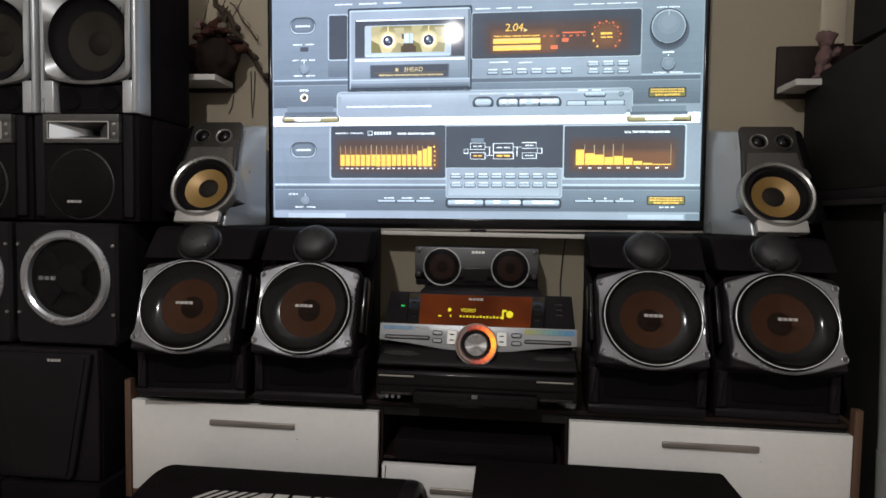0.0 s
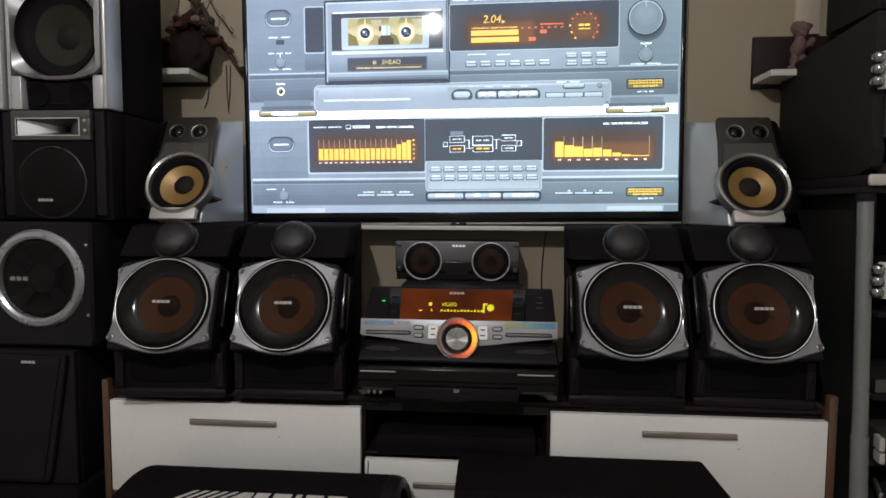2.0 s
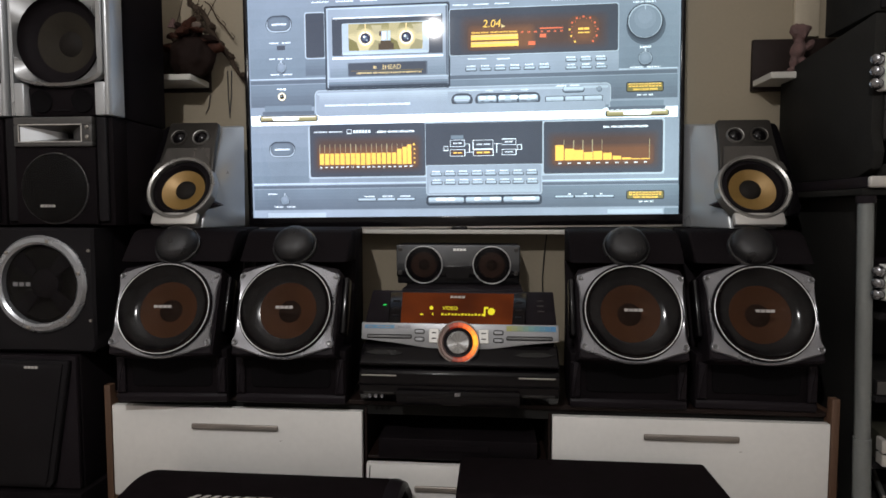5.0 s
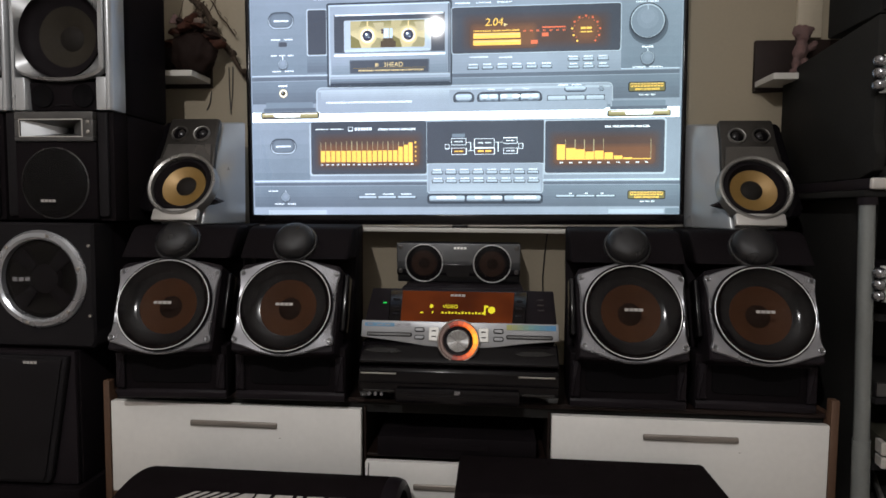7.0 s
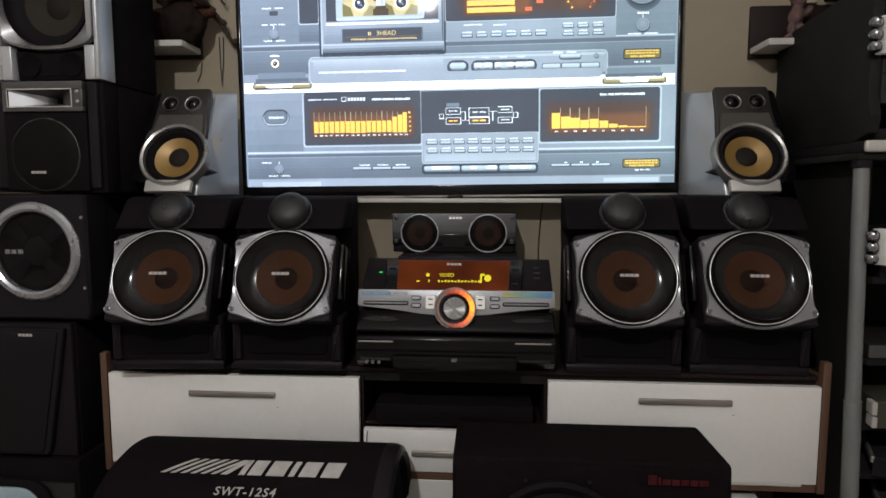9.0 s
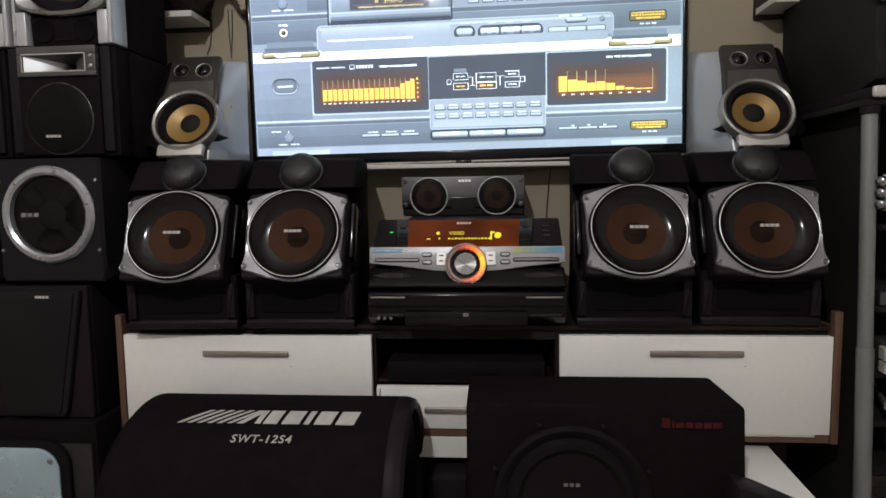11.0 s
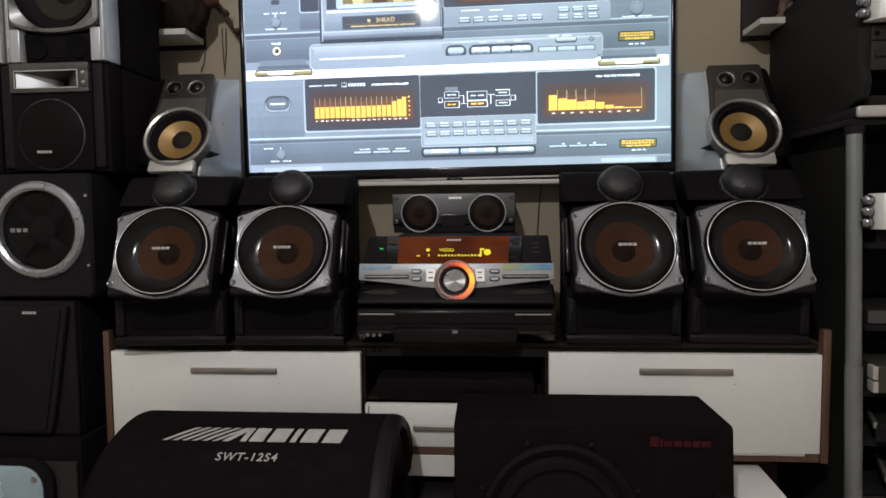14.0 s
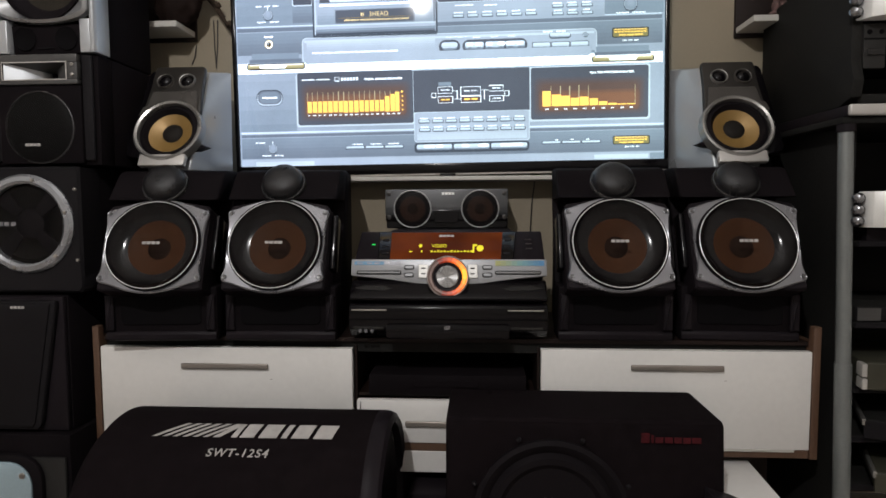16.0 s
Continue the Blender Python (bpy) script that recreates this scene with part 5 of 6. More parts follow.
for sx in (-0.0715, 0.0715):
    dr = part("driver_ring", lathe([(0.0375, -0.002), (0.0378, 0.005), (0.0388, 0.0060), (0.0400, 0.005), (0.0405, -0.012)], 64, at(sx, -0.006, 0.0415)), "driver_rim", cs, "bright silver driver ring")
    part("driver_mesh", lathe([(0.0375, 0.001), (0.025, 0.0035), (0, 0.005)], 56, at(sx, -0.0065, 0.0415)), "grille_fine", dr)
    part("driver_surround", lathe([(0.0375, -0.0005), (0.033, 0.0006), (0.027, 0.0003)], 48, at(sx, -0.0066, 0.0415)), "rubber", dr)
    part("driver_cone", lathe([(0.027, 0.0003), (0.02, -0.0), (0.0115, -0.0004)], 48, at(sx, -0.0066, 0.0415)), "brown_driver", dr, "brown paper cone")
    part("driver_cap", lathe([(0.0115, -0.0004), (0.007, 0.0005), (0, 0.0009)], 32, at(sx, -0.0066, 0.0415)), "cap", dr)
part("badge", badge(0.004, -0.0068, 0.0735, 0.027, 0.0052), "whiteprint", cs)
for sx in (-0.122, 0.122):
    for zz in (0.024, 0.074):
        screw(cs, sx, -0.0055, zz, 0.0050).data.materials[0] = M["plate"]

# ---- satellite speakers ----


def loft(lower, upper, bevel=0.004):
    """A solid between two rings of points."""
    bm = bmesh.new()
    a, b = [bm.verts.new(p) for p in lower], [bm.verts.new(p) for p in upper]
    bm.faces.new(a[::-1]), bm.faces.new(b)
    for i in range(len(a)):
        j = (i + 1) % len(a)
        bm.faces.new((a[i], a[j], b[j], b[i]))
    bmesh.ops.recalc_face_normals(bm, faces=bm.faces)
    if bevel:
        bmesh.ops.bevel(bm, geom=bm.edges[:], offset=bevel, segments=3, profile=0.5, affect="EDGES")
    return bm


def satellite(x, y, z, inner, flare):
    """inner: the side (1 right, -1 left) that turns to the television."""
    s = thing("satellite_speaker", "small silver speaker with a gold cone and two tweeters", "speaker", x, y, z, 0, "pair of satellite speakers")
    i = inner
    tiltm = at(0, -0.032, 0.079, -25)
    part("cabinet", loft([(-0.042 * i, -0.045, 0), (0.046 * i, -0.045, 0), (flare * i, 0.10, 0), (-0.05 * i, 0.10, 0)],
                         [(-0.052 * i, 0.047, 0.212), (0.050 * i, 0.047, 0.212), ((flare + 0.002) * i, 0.10, 0.222), (-0.055 * i, 0.10, 0.222)], 0.004), "silver", s, "silver painted cabinet")

    def on(b):
        b.transform(tiltm)
        return b

    wing = prism([(-0.050 * i, 0.152), (-0.066 * i, 0.150), (-0.071 * i, 0.142), (-0.086 * i, -0.040), (-0.080 * i, -0.052), (-0.046 * i, -0.060)][::i], "y", 0.004, 0.020, 0.003)
    part("side_wing", on(wing), "gloss", s, "black side wing")
    part("wing_body", loft([(-0.044 * i, -0.02, 0.004), (-0.080 * i, -0.01, 0.004), (-0.085 * i, 0.09, 0.004), (-0.052 * i, 0.098, 0.004)],
                           [(-0.055 * i, 0.060, 0.205), (-0.066 * i, 0.060, 0.205), (-0.070 * i, 0.09, 0.205), (-0.056 * i, 0.098, 0.21)], 0.002), "black", s)
    face = part("front_face", on(prism([(-0.050, 0.152), (0.050, 0.152), (0.053, 0.146), (0.054, 0.10), (0.060, 0.036), (0.052, 0.040), (0.038, 0.054), (0.02, 0.0635), (0.0, 0.0665), (-0.02, 0.0635), (-0.038, 0.054), (-0.052, 0.040), (-0.060, 0.036), (-0.054, 0.10), (-0.053, 0.146)], "y", -0.008, 0.006, 0.004)), "satface", s, "dark silver front face")
    part("lower_lip", on(prism([(-0.046, -0.080), (0.046, -0.080), (0.046, -0.055), (-0.046, -0.055)], "y", -0.008, 0.006, 0.003)), "silver_warm", face)
    part("woofer_bezel", on(lathe([(0.0610, -0.008), (0.0598, 0.003), (0.0612, 0.0088), (0.0655, 0.0108), (0.0685, 0.0088), (0.0700, 0.001), (0.0700, -0.010)], 72)), "satbezel", face, "wide satin silver bezel ring")
    neck = [(-0.046, 0.089), (0.046, 0.089)] + [(0.0675 * math.cos(radians(38 + 104 * k / 16)), 0.0675 * math.sin(radians(38 + 104 * k / 16))) for k in range(17)]
    part("collar", on(prism(neck, "y", -0.0094, -0.0060, 0.0008, 1)), "satneck", face, "satin silver neck above the bezel")
    part("shoulder", on(prism([(-0.043 * i, 0.058), (-0.060 * i, 0.054), (-0.067 * i, 0.034), (-0.045 * i, 0.038)][::i], "y", -0.0088, 0.006, 0.002)), "satneck", face, "satin silver shoulder of the bezel")
    part("fin", prism([(0.040 * i, 0.062), (0.076 * i, 0.047), (0.046 * i, 0.038)][::-i], "y", -0.034, -0.008, 0.001, 1), "black", s, "black fin beside the bezel")
    wf = part("woofer", on(lathe([(0.0600, 0.000), (0.056, 0.004), (0.051, 0.005), (0.0475, 0.0), (0.0440, -0.005)], 64)), "rubber", s)
    part("cone", on(lathe([(0.0468, -0.004), (0.036, -0.0070), (0.0205, -0.0135)], 64, at(0, 0, 0.003))), "gold_cone", wf, "golden woven cone")
    part("dust_cap", on(lathe([(0.0208, -0.0133), (0.017, -0.0100), (0.010, -0.0080), (0, -0.0072)], 40, at(0, 0, 0.004))), "greycap", wf)
    # brighter metal on the ring nearest the television stands in for its highlight
    for sx, nm, mt in ((-0.0250, "super_tweeter", "satneck"), (0.0215, "tweeter", "satbezel")):
        t = part(nm, on(lathe([(0.0135, 0.004), (0.0145, 0.0105), (0.0160, 0.0110), (0.0175, 0.008), (0.0175, 0.004)], 40, at(sx * i, -0.002, 0.1135))), mt, s)
        part("dome", on(lathe([(0.0140, 0.006), (0.011, 0.0095), (0.006, 0.0125), (0, 0.0135)], 32, at(sx * i, -0.002, 0.1135))), "gloss", t)
    return s


satellite(-0.489, 1.283, 0.7205, 1, 0.074)
satellite(0.635, 1.335, 0.7205, -1, 0.092)

# ---- tower of stacked speakers ----


def silver_tower_speaker(x):
    s = thing("tower_speaker", "silver framed speaker with a dark woofer, topping the stack", "speaker", x, 1.15, 0.932, 0, "stacked speakers")
    part("cabinet", box(-0.093, 0.093, 0.045, 0.198, 0, 0.36, 0.004), "foil", s)
    for sx in (-1, 1):
        col = part("column", prism([(sx * 0.0955, 0.0), (sx * 0.0985, 0.008), (sx * 0.0985, 0.045), (sx * 0.0885, 0.045), (sx * 0.0885, 0.0)][:: -sx], "z", 0.0, 0.36, 0.002), "column", s, "silver side column")
        part("column_foot", prism([(sx * 0.0884, 0.0), (sx * 0.0884, 0.045), (sx * 0.072, 0.045), (sx * 0.066, 0.012), (sx * 0.070, 0.0)][:: -sx], "z", 0.0, 0.060, 0.001), "column", col)
    cx, cz = 0.003, 0.1375
    shape = [(0.0845, 0.1235)] + [(0.0845 * math.cos(radians(a)), -0.062 - 0.0235 * math.sin(radians(a))) for a in range(0, 181, 12)] + [(-0.0905, 0.1235)]
    part("woofer_frame", holed(shape, 0.0805, 0.018, 120, 0.005, at(cx, 0.008, cz), 0.006), "towerframe", s, "curved silver woofer surround")
    wf = part("woofer", lathe([(0.0800, 0.006), (0.0785, -0.003), (0.074, -0.009), (0.066, -0.013), (0.056, -0.016)], 64, at(cx, 0.004, cz)), "rubber", s)
    part("cone", lathe([(0.056, -0.016), (0.042, -0.021), (0.0235, -0.029)], 64, at(cx, 0.004, cz)), "grey_cone", wf)
    part("dust_cap", lathe([(0.0235, -0.029), (0.017, -0.025), (0, -0.023)], 40, at(cx, 0.004, cz)), "greycap", wf)
    part("port_block", prism([(0.010, 0.0), (0.006, 0.052), (0.044, 0.058), (0.044, 0.0)], "x", -0.0655, 0.0655, 0.003), "foil", s)
    # flat black discs carry the darkness of the two ports
    for px in (-0.040, 0.040):
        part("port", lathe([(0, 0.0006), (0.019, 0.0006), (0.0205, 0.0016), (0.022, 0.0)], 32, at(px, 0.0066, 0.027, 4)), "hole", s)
    part("port_mark", box(-0.016, 0.016, 0.0060, 0.0078, 0.0095, 0.0113), "grey", s)
    return s


def horn_speaker(x):
    s = thing("horn_speaker", "black speaker with a silver horn tweeter and round grille", "speaker", x, 1.15, 0.728, 0, "stacked speakers")
    part("cabinet", box(-0.107, 0.107, 0.054, 0.29, 0, 0.203, 0.004), "foil", s)
    for dims in ((-0.107, -0.0695, 0, 0.203), (0.0615, 0.107, 0, 0.203), (-0.069, 0.061, 0.1895, 0.203), (-0.069, 0.061, 0, 0.1525)):
        part("front_wall", box(dims[0], dims[1], 0.012, 0.0536, dims[2], dims[3], 0.002), "foil", s)
    part("front", box(-0.080, 0.080, 0.0, 0.0115, 0.002, 0.146, 0.004), "foil", s)
    for sx in (-1, 1):
        part("side_strip", box(sx * 0.090 - 0.0095, sx * 0.090 + 0.0095, 0.003, 0.0115, 0.008, 0.200, 0.003), "grey", s)
    h = part("horn_plate", joined(box(-0.077, 0.077, -0.004, 0.010, 0.186, 0.201, 0.002), box(-0.077, 0.077, -0.004, 0.010, 0.1465, 0.1555, 0.002), box(-0.077, -0.066, -0.004, 0.010, 0.1550, 0.1865, 0.002), box(0.057, 0.077, -0.004, 0.010, 0.1550, 0.1865, 0.002)), "hornplate", s, "dull silver horn plate")
    part("horn_border", joined(box(-0.0665, 0.0575, -0.0052, -0.0042, 0.1855, 0.1875), box(-0.0665, 0.0575, -0.0052, -0.0042, 0.1540, 0.1558), box(0.0560, 0.0580, -0.0052, -0.0042, 0.1558, 0.1855), box(-0.0670, -0.0655, -0.0052, -0.0042, 0.1558, 0.1855)), "silver_warm", h, "thin pale border")
    # the flare: four curved walls that run back to a narrow throat
    mouth, throat = (-0.0665, 0.0575, 0.1548, 0.1868), (-0.008, 0.008, 0.166, 0.1765)
    rings = []
    for k in range(9):
        u = k / 8
        pinch = 1 - (1 - u) ** 1.8
        xa, xb, za, zb = (m + (t - m) * pinch for m, t in zip(mouth, throat))
        rings.append(((xa, xb, za, zb), -0.001 + 0.049 * u))
    # left wall takes a paler metal: its lit side is put into the colour
    for nm, mt, lab, corner in (("flare_side", "column", "curved flare wall with its lit tone in the colour", lambda d: ((d[0], d[2]), (d[0], d[3]))), ("flare_side", "hornplate", "", lambda d: ((d[1], d[2]), (d[1], d[3]))),
                                ("flare_top", "hornplate", "", lambda d: ((d[0], d[3]), (d[1], d[3]))), ("flare_bottom", "hornplate", "", lambda d: ((d[0], d[2]), (d[1], d[2])))):
        bm = bmesh.new()
        strip = [[bm.verts.new((px, yy, pz)) for px, pz in corner(d)] for d, yy in rings]
        for p, q in zip(strip, strip[1:]):
            bm.faces.new((p[0], p[1], q[1], q[0]))
        part(nm, bm, mt, h, lab)
    part("horn_throat", box(-0.0085, 0.0085, 0.0482, 0.0495, 0.1655, 0.177), "rubber", h)
    for zz in (0.1635, 0.1815):
        screw(h, 0.068, -0.004, zz, 0.0035)
    g = part("round_grille", lathe([(0.064, 0.0), (0.0645, 0.004), (0.060, 0.006), (0.03, 0.0085), (0, 0.009)], 64, at(-0.001, 0.0, 0.069)), "grille_dense", s, "round black cloth grille")
    part("grille_ring", hoop(0.0652, 0.0016, 72, at(-0.001, -0.001, 0.069)), "tweeter_rim", g)
    part("driver", lathe([(0.062, 0.0005), (0.045, 0.0012), (0.02, 0.0006), (0, 0.002)], 48, at(-0.001, -0.0002, 0.069)), "rubber", s)
    part("badge", badge(-0.011, -0.0074, 0.0365, 0.029, 0.0050), "tubeprint", g)
    return s


def ring_subwoofer(x):
    s = thing("ring_subwoofer", "black bass speaker with a broad silver ring", "speaker", x, 1.13, 0.490, 0, "stacked speakers")
    cz = 0.129
    part("cabinet", box(-0.104, 0.104, 0.066, 0.30, 0, 0.235, 0.004), "foil", s)
    part("front", holed([(0.104, -0.128), (0.104, 0.105), (-0.104, 0.105), (-0.104, -0.128)], 0.074, 0.06, 96, 0.005, at(0, 0.0655, cz), 0.058), "grey", s, "dark grey front panel")
    part("ring", lathe([(0.0735, -0.006), (0.0745, 0.004), (0.079, 0.0075), (0.087, 0.006), (0.0915, 0.001), (0.0915, -0.004)], 88, at(0, 0.004, cz)), "subring", s, "broad silver ring")
    for k in range(6):
        a = radians(15 + 60 * k)
        screw(s, 0.083 * math.cos(a), -0.003, cz + 0.083 * math.sin(a), 0.0036)
    for sx, zz in ((0.096, cz + 0.063), (0.096, cz - 0.067), (-0.096, cz + 0.063), (-0.096, cz - 0.067)):
        screw(s, sx, 0.0045, zz, 0.0032)
    part("cone", lathe([(0.0735, -0.008), (0.066, -0.006), (0.060, -0.012), (0.03, -0.032), (0.0, -0.034)], 64, at(0, 0.004, cz)), "greycap", s)
    for k in range(4):
        a = 45 + 90 * k
        br = prism([(-0.009, 0.026), (0.009, 0.026), (0.016, 0.072), (-0.016, 0.072)], "y", 0.010, 0.016, 0.0015)
        br.transform(at(0, 0, cz, 0, a, 0))
        part("brace", br, "black", s)
    part("hub", lathe([(0, -0.001), (0.020, -0.002), (0.027, -0.006), (0.027, -0.02)], 48, at(0, 0.008, cz)), "black", s)
    part("clear_cover", lathe([(0.0735, -0.003), (0.05, 0.002), (0.0, 0.005)], 64, at(0, 0.006, cz)), "grille_fine", s)
    part("badge", joined(*[box(-0.052 + 0.0125 * k, -0.042 + 0.0125 * k, 0.0000, 0.0010, cz - 0.004, cz + 0.004, 0.0006, 1) for k in range(3)]), "pewter", s)
    return s


def grille_speaker(x):
    s = thing("grille_speaker", "black floor speaker behind a tapered cloth grille", "speaker", x, 1.125, 0.226, 0, "stacked speakers")
    part("cabinet", box(-0.106, 0.106, 0.022, 0.30, 0, 0.260, 0.004), "foil", s)
    part("front", box(-0.104, 0.104, 0.010, 0.0215, 0.002, 0.258, 0.003), "black", s)
    part("grille_frame", prism([(-0.099, 0.252), (0.099, 0.252), (0.098, 0.238), (0.060, 0.018), (0.053, 0.008), (-0.053, 0.008), (-0.060, 0.018), (-0.098, 0.238)], "y", -0.004, 0.0095, 0.004), "grey", s)
    g = part("grille", prism([(-0.091, 0.247), (0.091, 0.247), (0.089, 0.236), (0.051, 0.022), (0.046, 0.015), (-0.046, 0.015), (-0.051, 0.022), (-0.089, 0.236)], "y", -0.008, -0.0042, 0.0016), "grey", s, "black cloth grille")
    part("badge", badge(0.030, -0.008, 0.240, 0.027, 0.005), "tubeprint", g)
    return s


def floor_speaker(x):
    s = thing("floor_speaker", "dark speaker with a pale silver plate, standing on the floor", "speaker", x, 1.10, FLOOR_Z, 0, "stacked speakers")
    part("cabinet", box(-0.100, 0.106, 0.02, 0.30, 0, 0.2455, 0.005), "foil", s)
    part("front", box(-0.095, 0.100, 0.012, 0.0195, 0.006, 0.205, 0.003), "railmetal", s)
    part("plate_rim", prism(rounded(-0.125, 0.02, 0.062, 0.215, 0.05, 10), "y", 0.0, 0.0118, 0.004), "rubber", s)
    p = part("plate", prism(rounded(-0.115, 0.03, 0.046, 0.203, 0.045, 10), "y", -0.006, -0.0002, 0.003), "coolplate", s, "pale metal front plate tinted with cool light")
    screw(p, 0.030, -0.006, 0.178, 0.006)
    screw(p, 0.030, -0.006, 0.050, 0.006)
    return s


for build, x, shift in ((silver_tower_speaker, -0.667, -0.203), (horn_speaker, -0.680, -0.219), (ring_subwoofer, -0.706, -0.218), (grille_speaker, -0.748, -0.216), (floor_speaker, -0.738, -0.212)):
    made = build(x)
    copy_thing(made, Matrix.Translation((shift, 0, 0)) @ made.matrix_world)

# ---- bass tube ----
tube = thing("bass_tube", "black carpeted bass tube with pale printed marks", "subwoofer", -0.24, 1.018, FLOOR_Z)
TR = 0.163
tz = 0.167
prof = [(0.0, 0.004), (TR - 0.03, 0.003), (TR - 0.012, 0.0), (TR, 0.012)] + [(TR, 0.012 + 0.42 * k / 6) for k in range(1, 7)] + [(TR, 0.44)]
bm = lathe(prof, 96, at(0, 0, 0))
bm.transform(at(-0.228, 0, tz, 0, 0, 90))
part("shell", bm, "carpet", tube, "black carpet shell")
bm = lathe([(TR - 0.022, -0.004), (TR - 0.020, 0.009), (TR - 0.012, 0.014), (TR - 0.004, 0.009), (TR - 0.0005, 0.0), (TR + 0.0005, -0.010), (TR, -0.014)], 96)
bm.transform(at(0.217, 0, tz, 0, 0, 90))
part("end_ring", bm, "black", tube, "black plastic end ring")
bm = lathe([(0, -0.030), (0.05, -0.026), (0.10, -0.006), (0.125, 0.000), (0.143, -0.006)], 72)
bm.transform(at(0.217, 0, tz, 0, 0, 90))
part("woofer", bm, "rubber", tube)


def on_tube(b, lift=0.0012):
    """Lays a flat print, drawn in x and z about the tube's middle, onto the shell: z runs round it from the top."""
    for v in b.verts:
        a = v.co.z / TR
        r = TR + lift + v.co.y * -1
        v.co = Vector((v.co.x, -r * math.sin(a), tz + r * math.cos(a)))
    return b


def slab(points, deep=0.0006, cuts=2):
    b = prism(points, "y", -deep, 0.0)
    bmesh.ops.triangulate(b, faces=b.faces)
    bmesh.ops.subdivide_edges(b, edges=b.edges, cuts=cuts, use_grid_fill=True)
    return b


# slanted stripes and plain slanted blocks beside them; s runs down from the tube's top line
S0, S1 = 0.040, 0.070
lean = 0.043
for k in range(6):
    x = -0.134 + 0.0160 * k
    part("stripe", on_tube(slab([(x, S1), (x + 0.0078, S1), (x + 0.0078 + lean, S0), (x + lean, S0)])), "tubeprint", tube)
for k, (xa, xb) in enumerate(((-0.0095, -0.0005), (0.004, 0.026), (0.033, 0.061), (0.068, 0.077), (0.084, 0.111), (0.118, 0.147))):
    part("mark_block", on_tube(slab([(xa, S1), (xb, S1), (xb + 0.006, S0), (xa + 0.006, S0)])), "tubeprint", tube)
part("stripe", on_tube(slab([(-0.038, S1), (-0.027, S1), (0.0035, S0), (-0.0065, S0)])), "tubeprint", tube)
txt = lettering("SWT-12S4", 0.0135, at(0, 0, 0), 0.0003, 0.09, 0.0002, 1.18)
for v in txt.verts:
    v.co.z = 0.104 - v.co.z
    v.co.x = v.co.x + 0.010
part("lettering", on_tube(txt), "tubeprint", tube, smooth=False)
for x in (-0.16, 0.14):
    part("foot", prism([(-0.09, 0.0), (0.09, 0.0), (0.07, 0.03), (0.03, 0.012), (-0.03, 0.012), (-0.07, 0.03)], "x", x - 0.02, x + 0.02, 0.002), "black", tube)

# ---- carpeted subwoofer box ----
sub = thing("subwoofer_box", "black carpeted subwoofer box with a dull red mark", "subwoofer", 0.288, 1.05, FLOOR_Z)
part("cabinet", prism([(-0.095, 0.0), (-0.070, 0.336), (-0.064, 0.342), (0.078, 0.342), (0.084, 0.336), (0.088, 0.0)], "x", -0.210, 0.210, 0.007, 3), "carpet", sub, "black carpet covered box")
face_m = at(-0.05, -0.0850, 0.196, -4.2)
g = lathe([(0.117, -0.004), (0.118, 0.007), (0.111, 0.010), (0.104, 0.006), (0.098, 0.001)], 80, face_m)
part("woofer_ring", g, "rubber", sub)
part("surround", lathe([(0.098, 0.001), (0.091, 0.009), (0.082, 0.009), (0.074, 0.002)], 72, face_m), "rubber", sub)
part("cone", lathe([(0.074, 0.002), (0.05, 0.0008), (0.03, 0.0004), (0.0, 0.004)], 64, face_m), "rubber", sub)
part("cone_mark", joined(*[box(-0.062 + 0.009 * k, -0.056 + 0.009 * k, -0.0905, -0.0885, 0.222, 0.227) for k in range(3)]), "pewter", sub)
for k in range(8):
    a = radians(22.5 + 45 * k)
    part("screw", lathe([(0, 0.003), (0.003, 0.002), (0.004, -0.002)], 12, face_m @ at(0.1255 * math.cos(a), -0.001, 0.1255 * math.sin(a))), "grey", sub)
for x, w, top in ((0.085, 0.013, 0.009), (0.100, 0.004, 0.006), (0.106, 0.012, 0.003), (0.120, 0.012, 0.003), (0.134, 0.011, 0.003), (0.147, 0.011, 0.003), (0.160, 0.014, 0.003)):
    bm = box(x, x + w, -0.0012, 0.0, -0.006, top, 0.0004, 1)
    bm.transform(at(0, -0.0738, 0.316, -4.2))
    part("red_mark", bm, "redprint", sub, "dull red maker's mark")
for k in range(14):
    fx = random.uniform(-0.2, 0.2)
    part("lint", sweep([(fx, 0.05, 0.341), (fx + random.uniform(-0.003, 0.003), 0.05, 0.344), (fx + random.uniform(-0.006, 0.006), 0.05, 0.3455)], 0.0006, 5), "carpet", sub)

# small black and white boxes by the subwoofer
wb = thing("white_box", "low white box on the floor beside the subwoofer", "box", 0.566, 1.18, FLOOR_Z)
part("carton", prism([(-0.060, 0.0), (0.055, 0.0), (0.040, -0.20), (-0.060, -0.20)], "z", 0.0, 0.200, 0.002), "white", wb)
bb = thing("power_box", "small black power box on the floor", "box", 0.512, 0.94, FLOOR_Z)
part("case", prism([(-0.045, 0.0), (0.068, 0.0), (0.068, 0.20), (-0.005, 0.232), (-0.045, 0.246)], "y", -0.02, 0.04, 0.003), "black", bb)
cb = thing("cable_box", "flat black box between the two subwoofers", "box", 0.036, 1.165, FLOOR_Z)
part("case", box(-0.035, 0.035, -0.05, 0.02, 0.0, 0.152, 0.003), "black", cb)

# ---- equipment rack ----
RX = 0.744
rack = thing("equipment_rack", "dark equipment rack with grey metal posts and shelves", "rack", RX, 1.135, FLOOR_Z)
qz = lambda z: z - FLOOR_Z
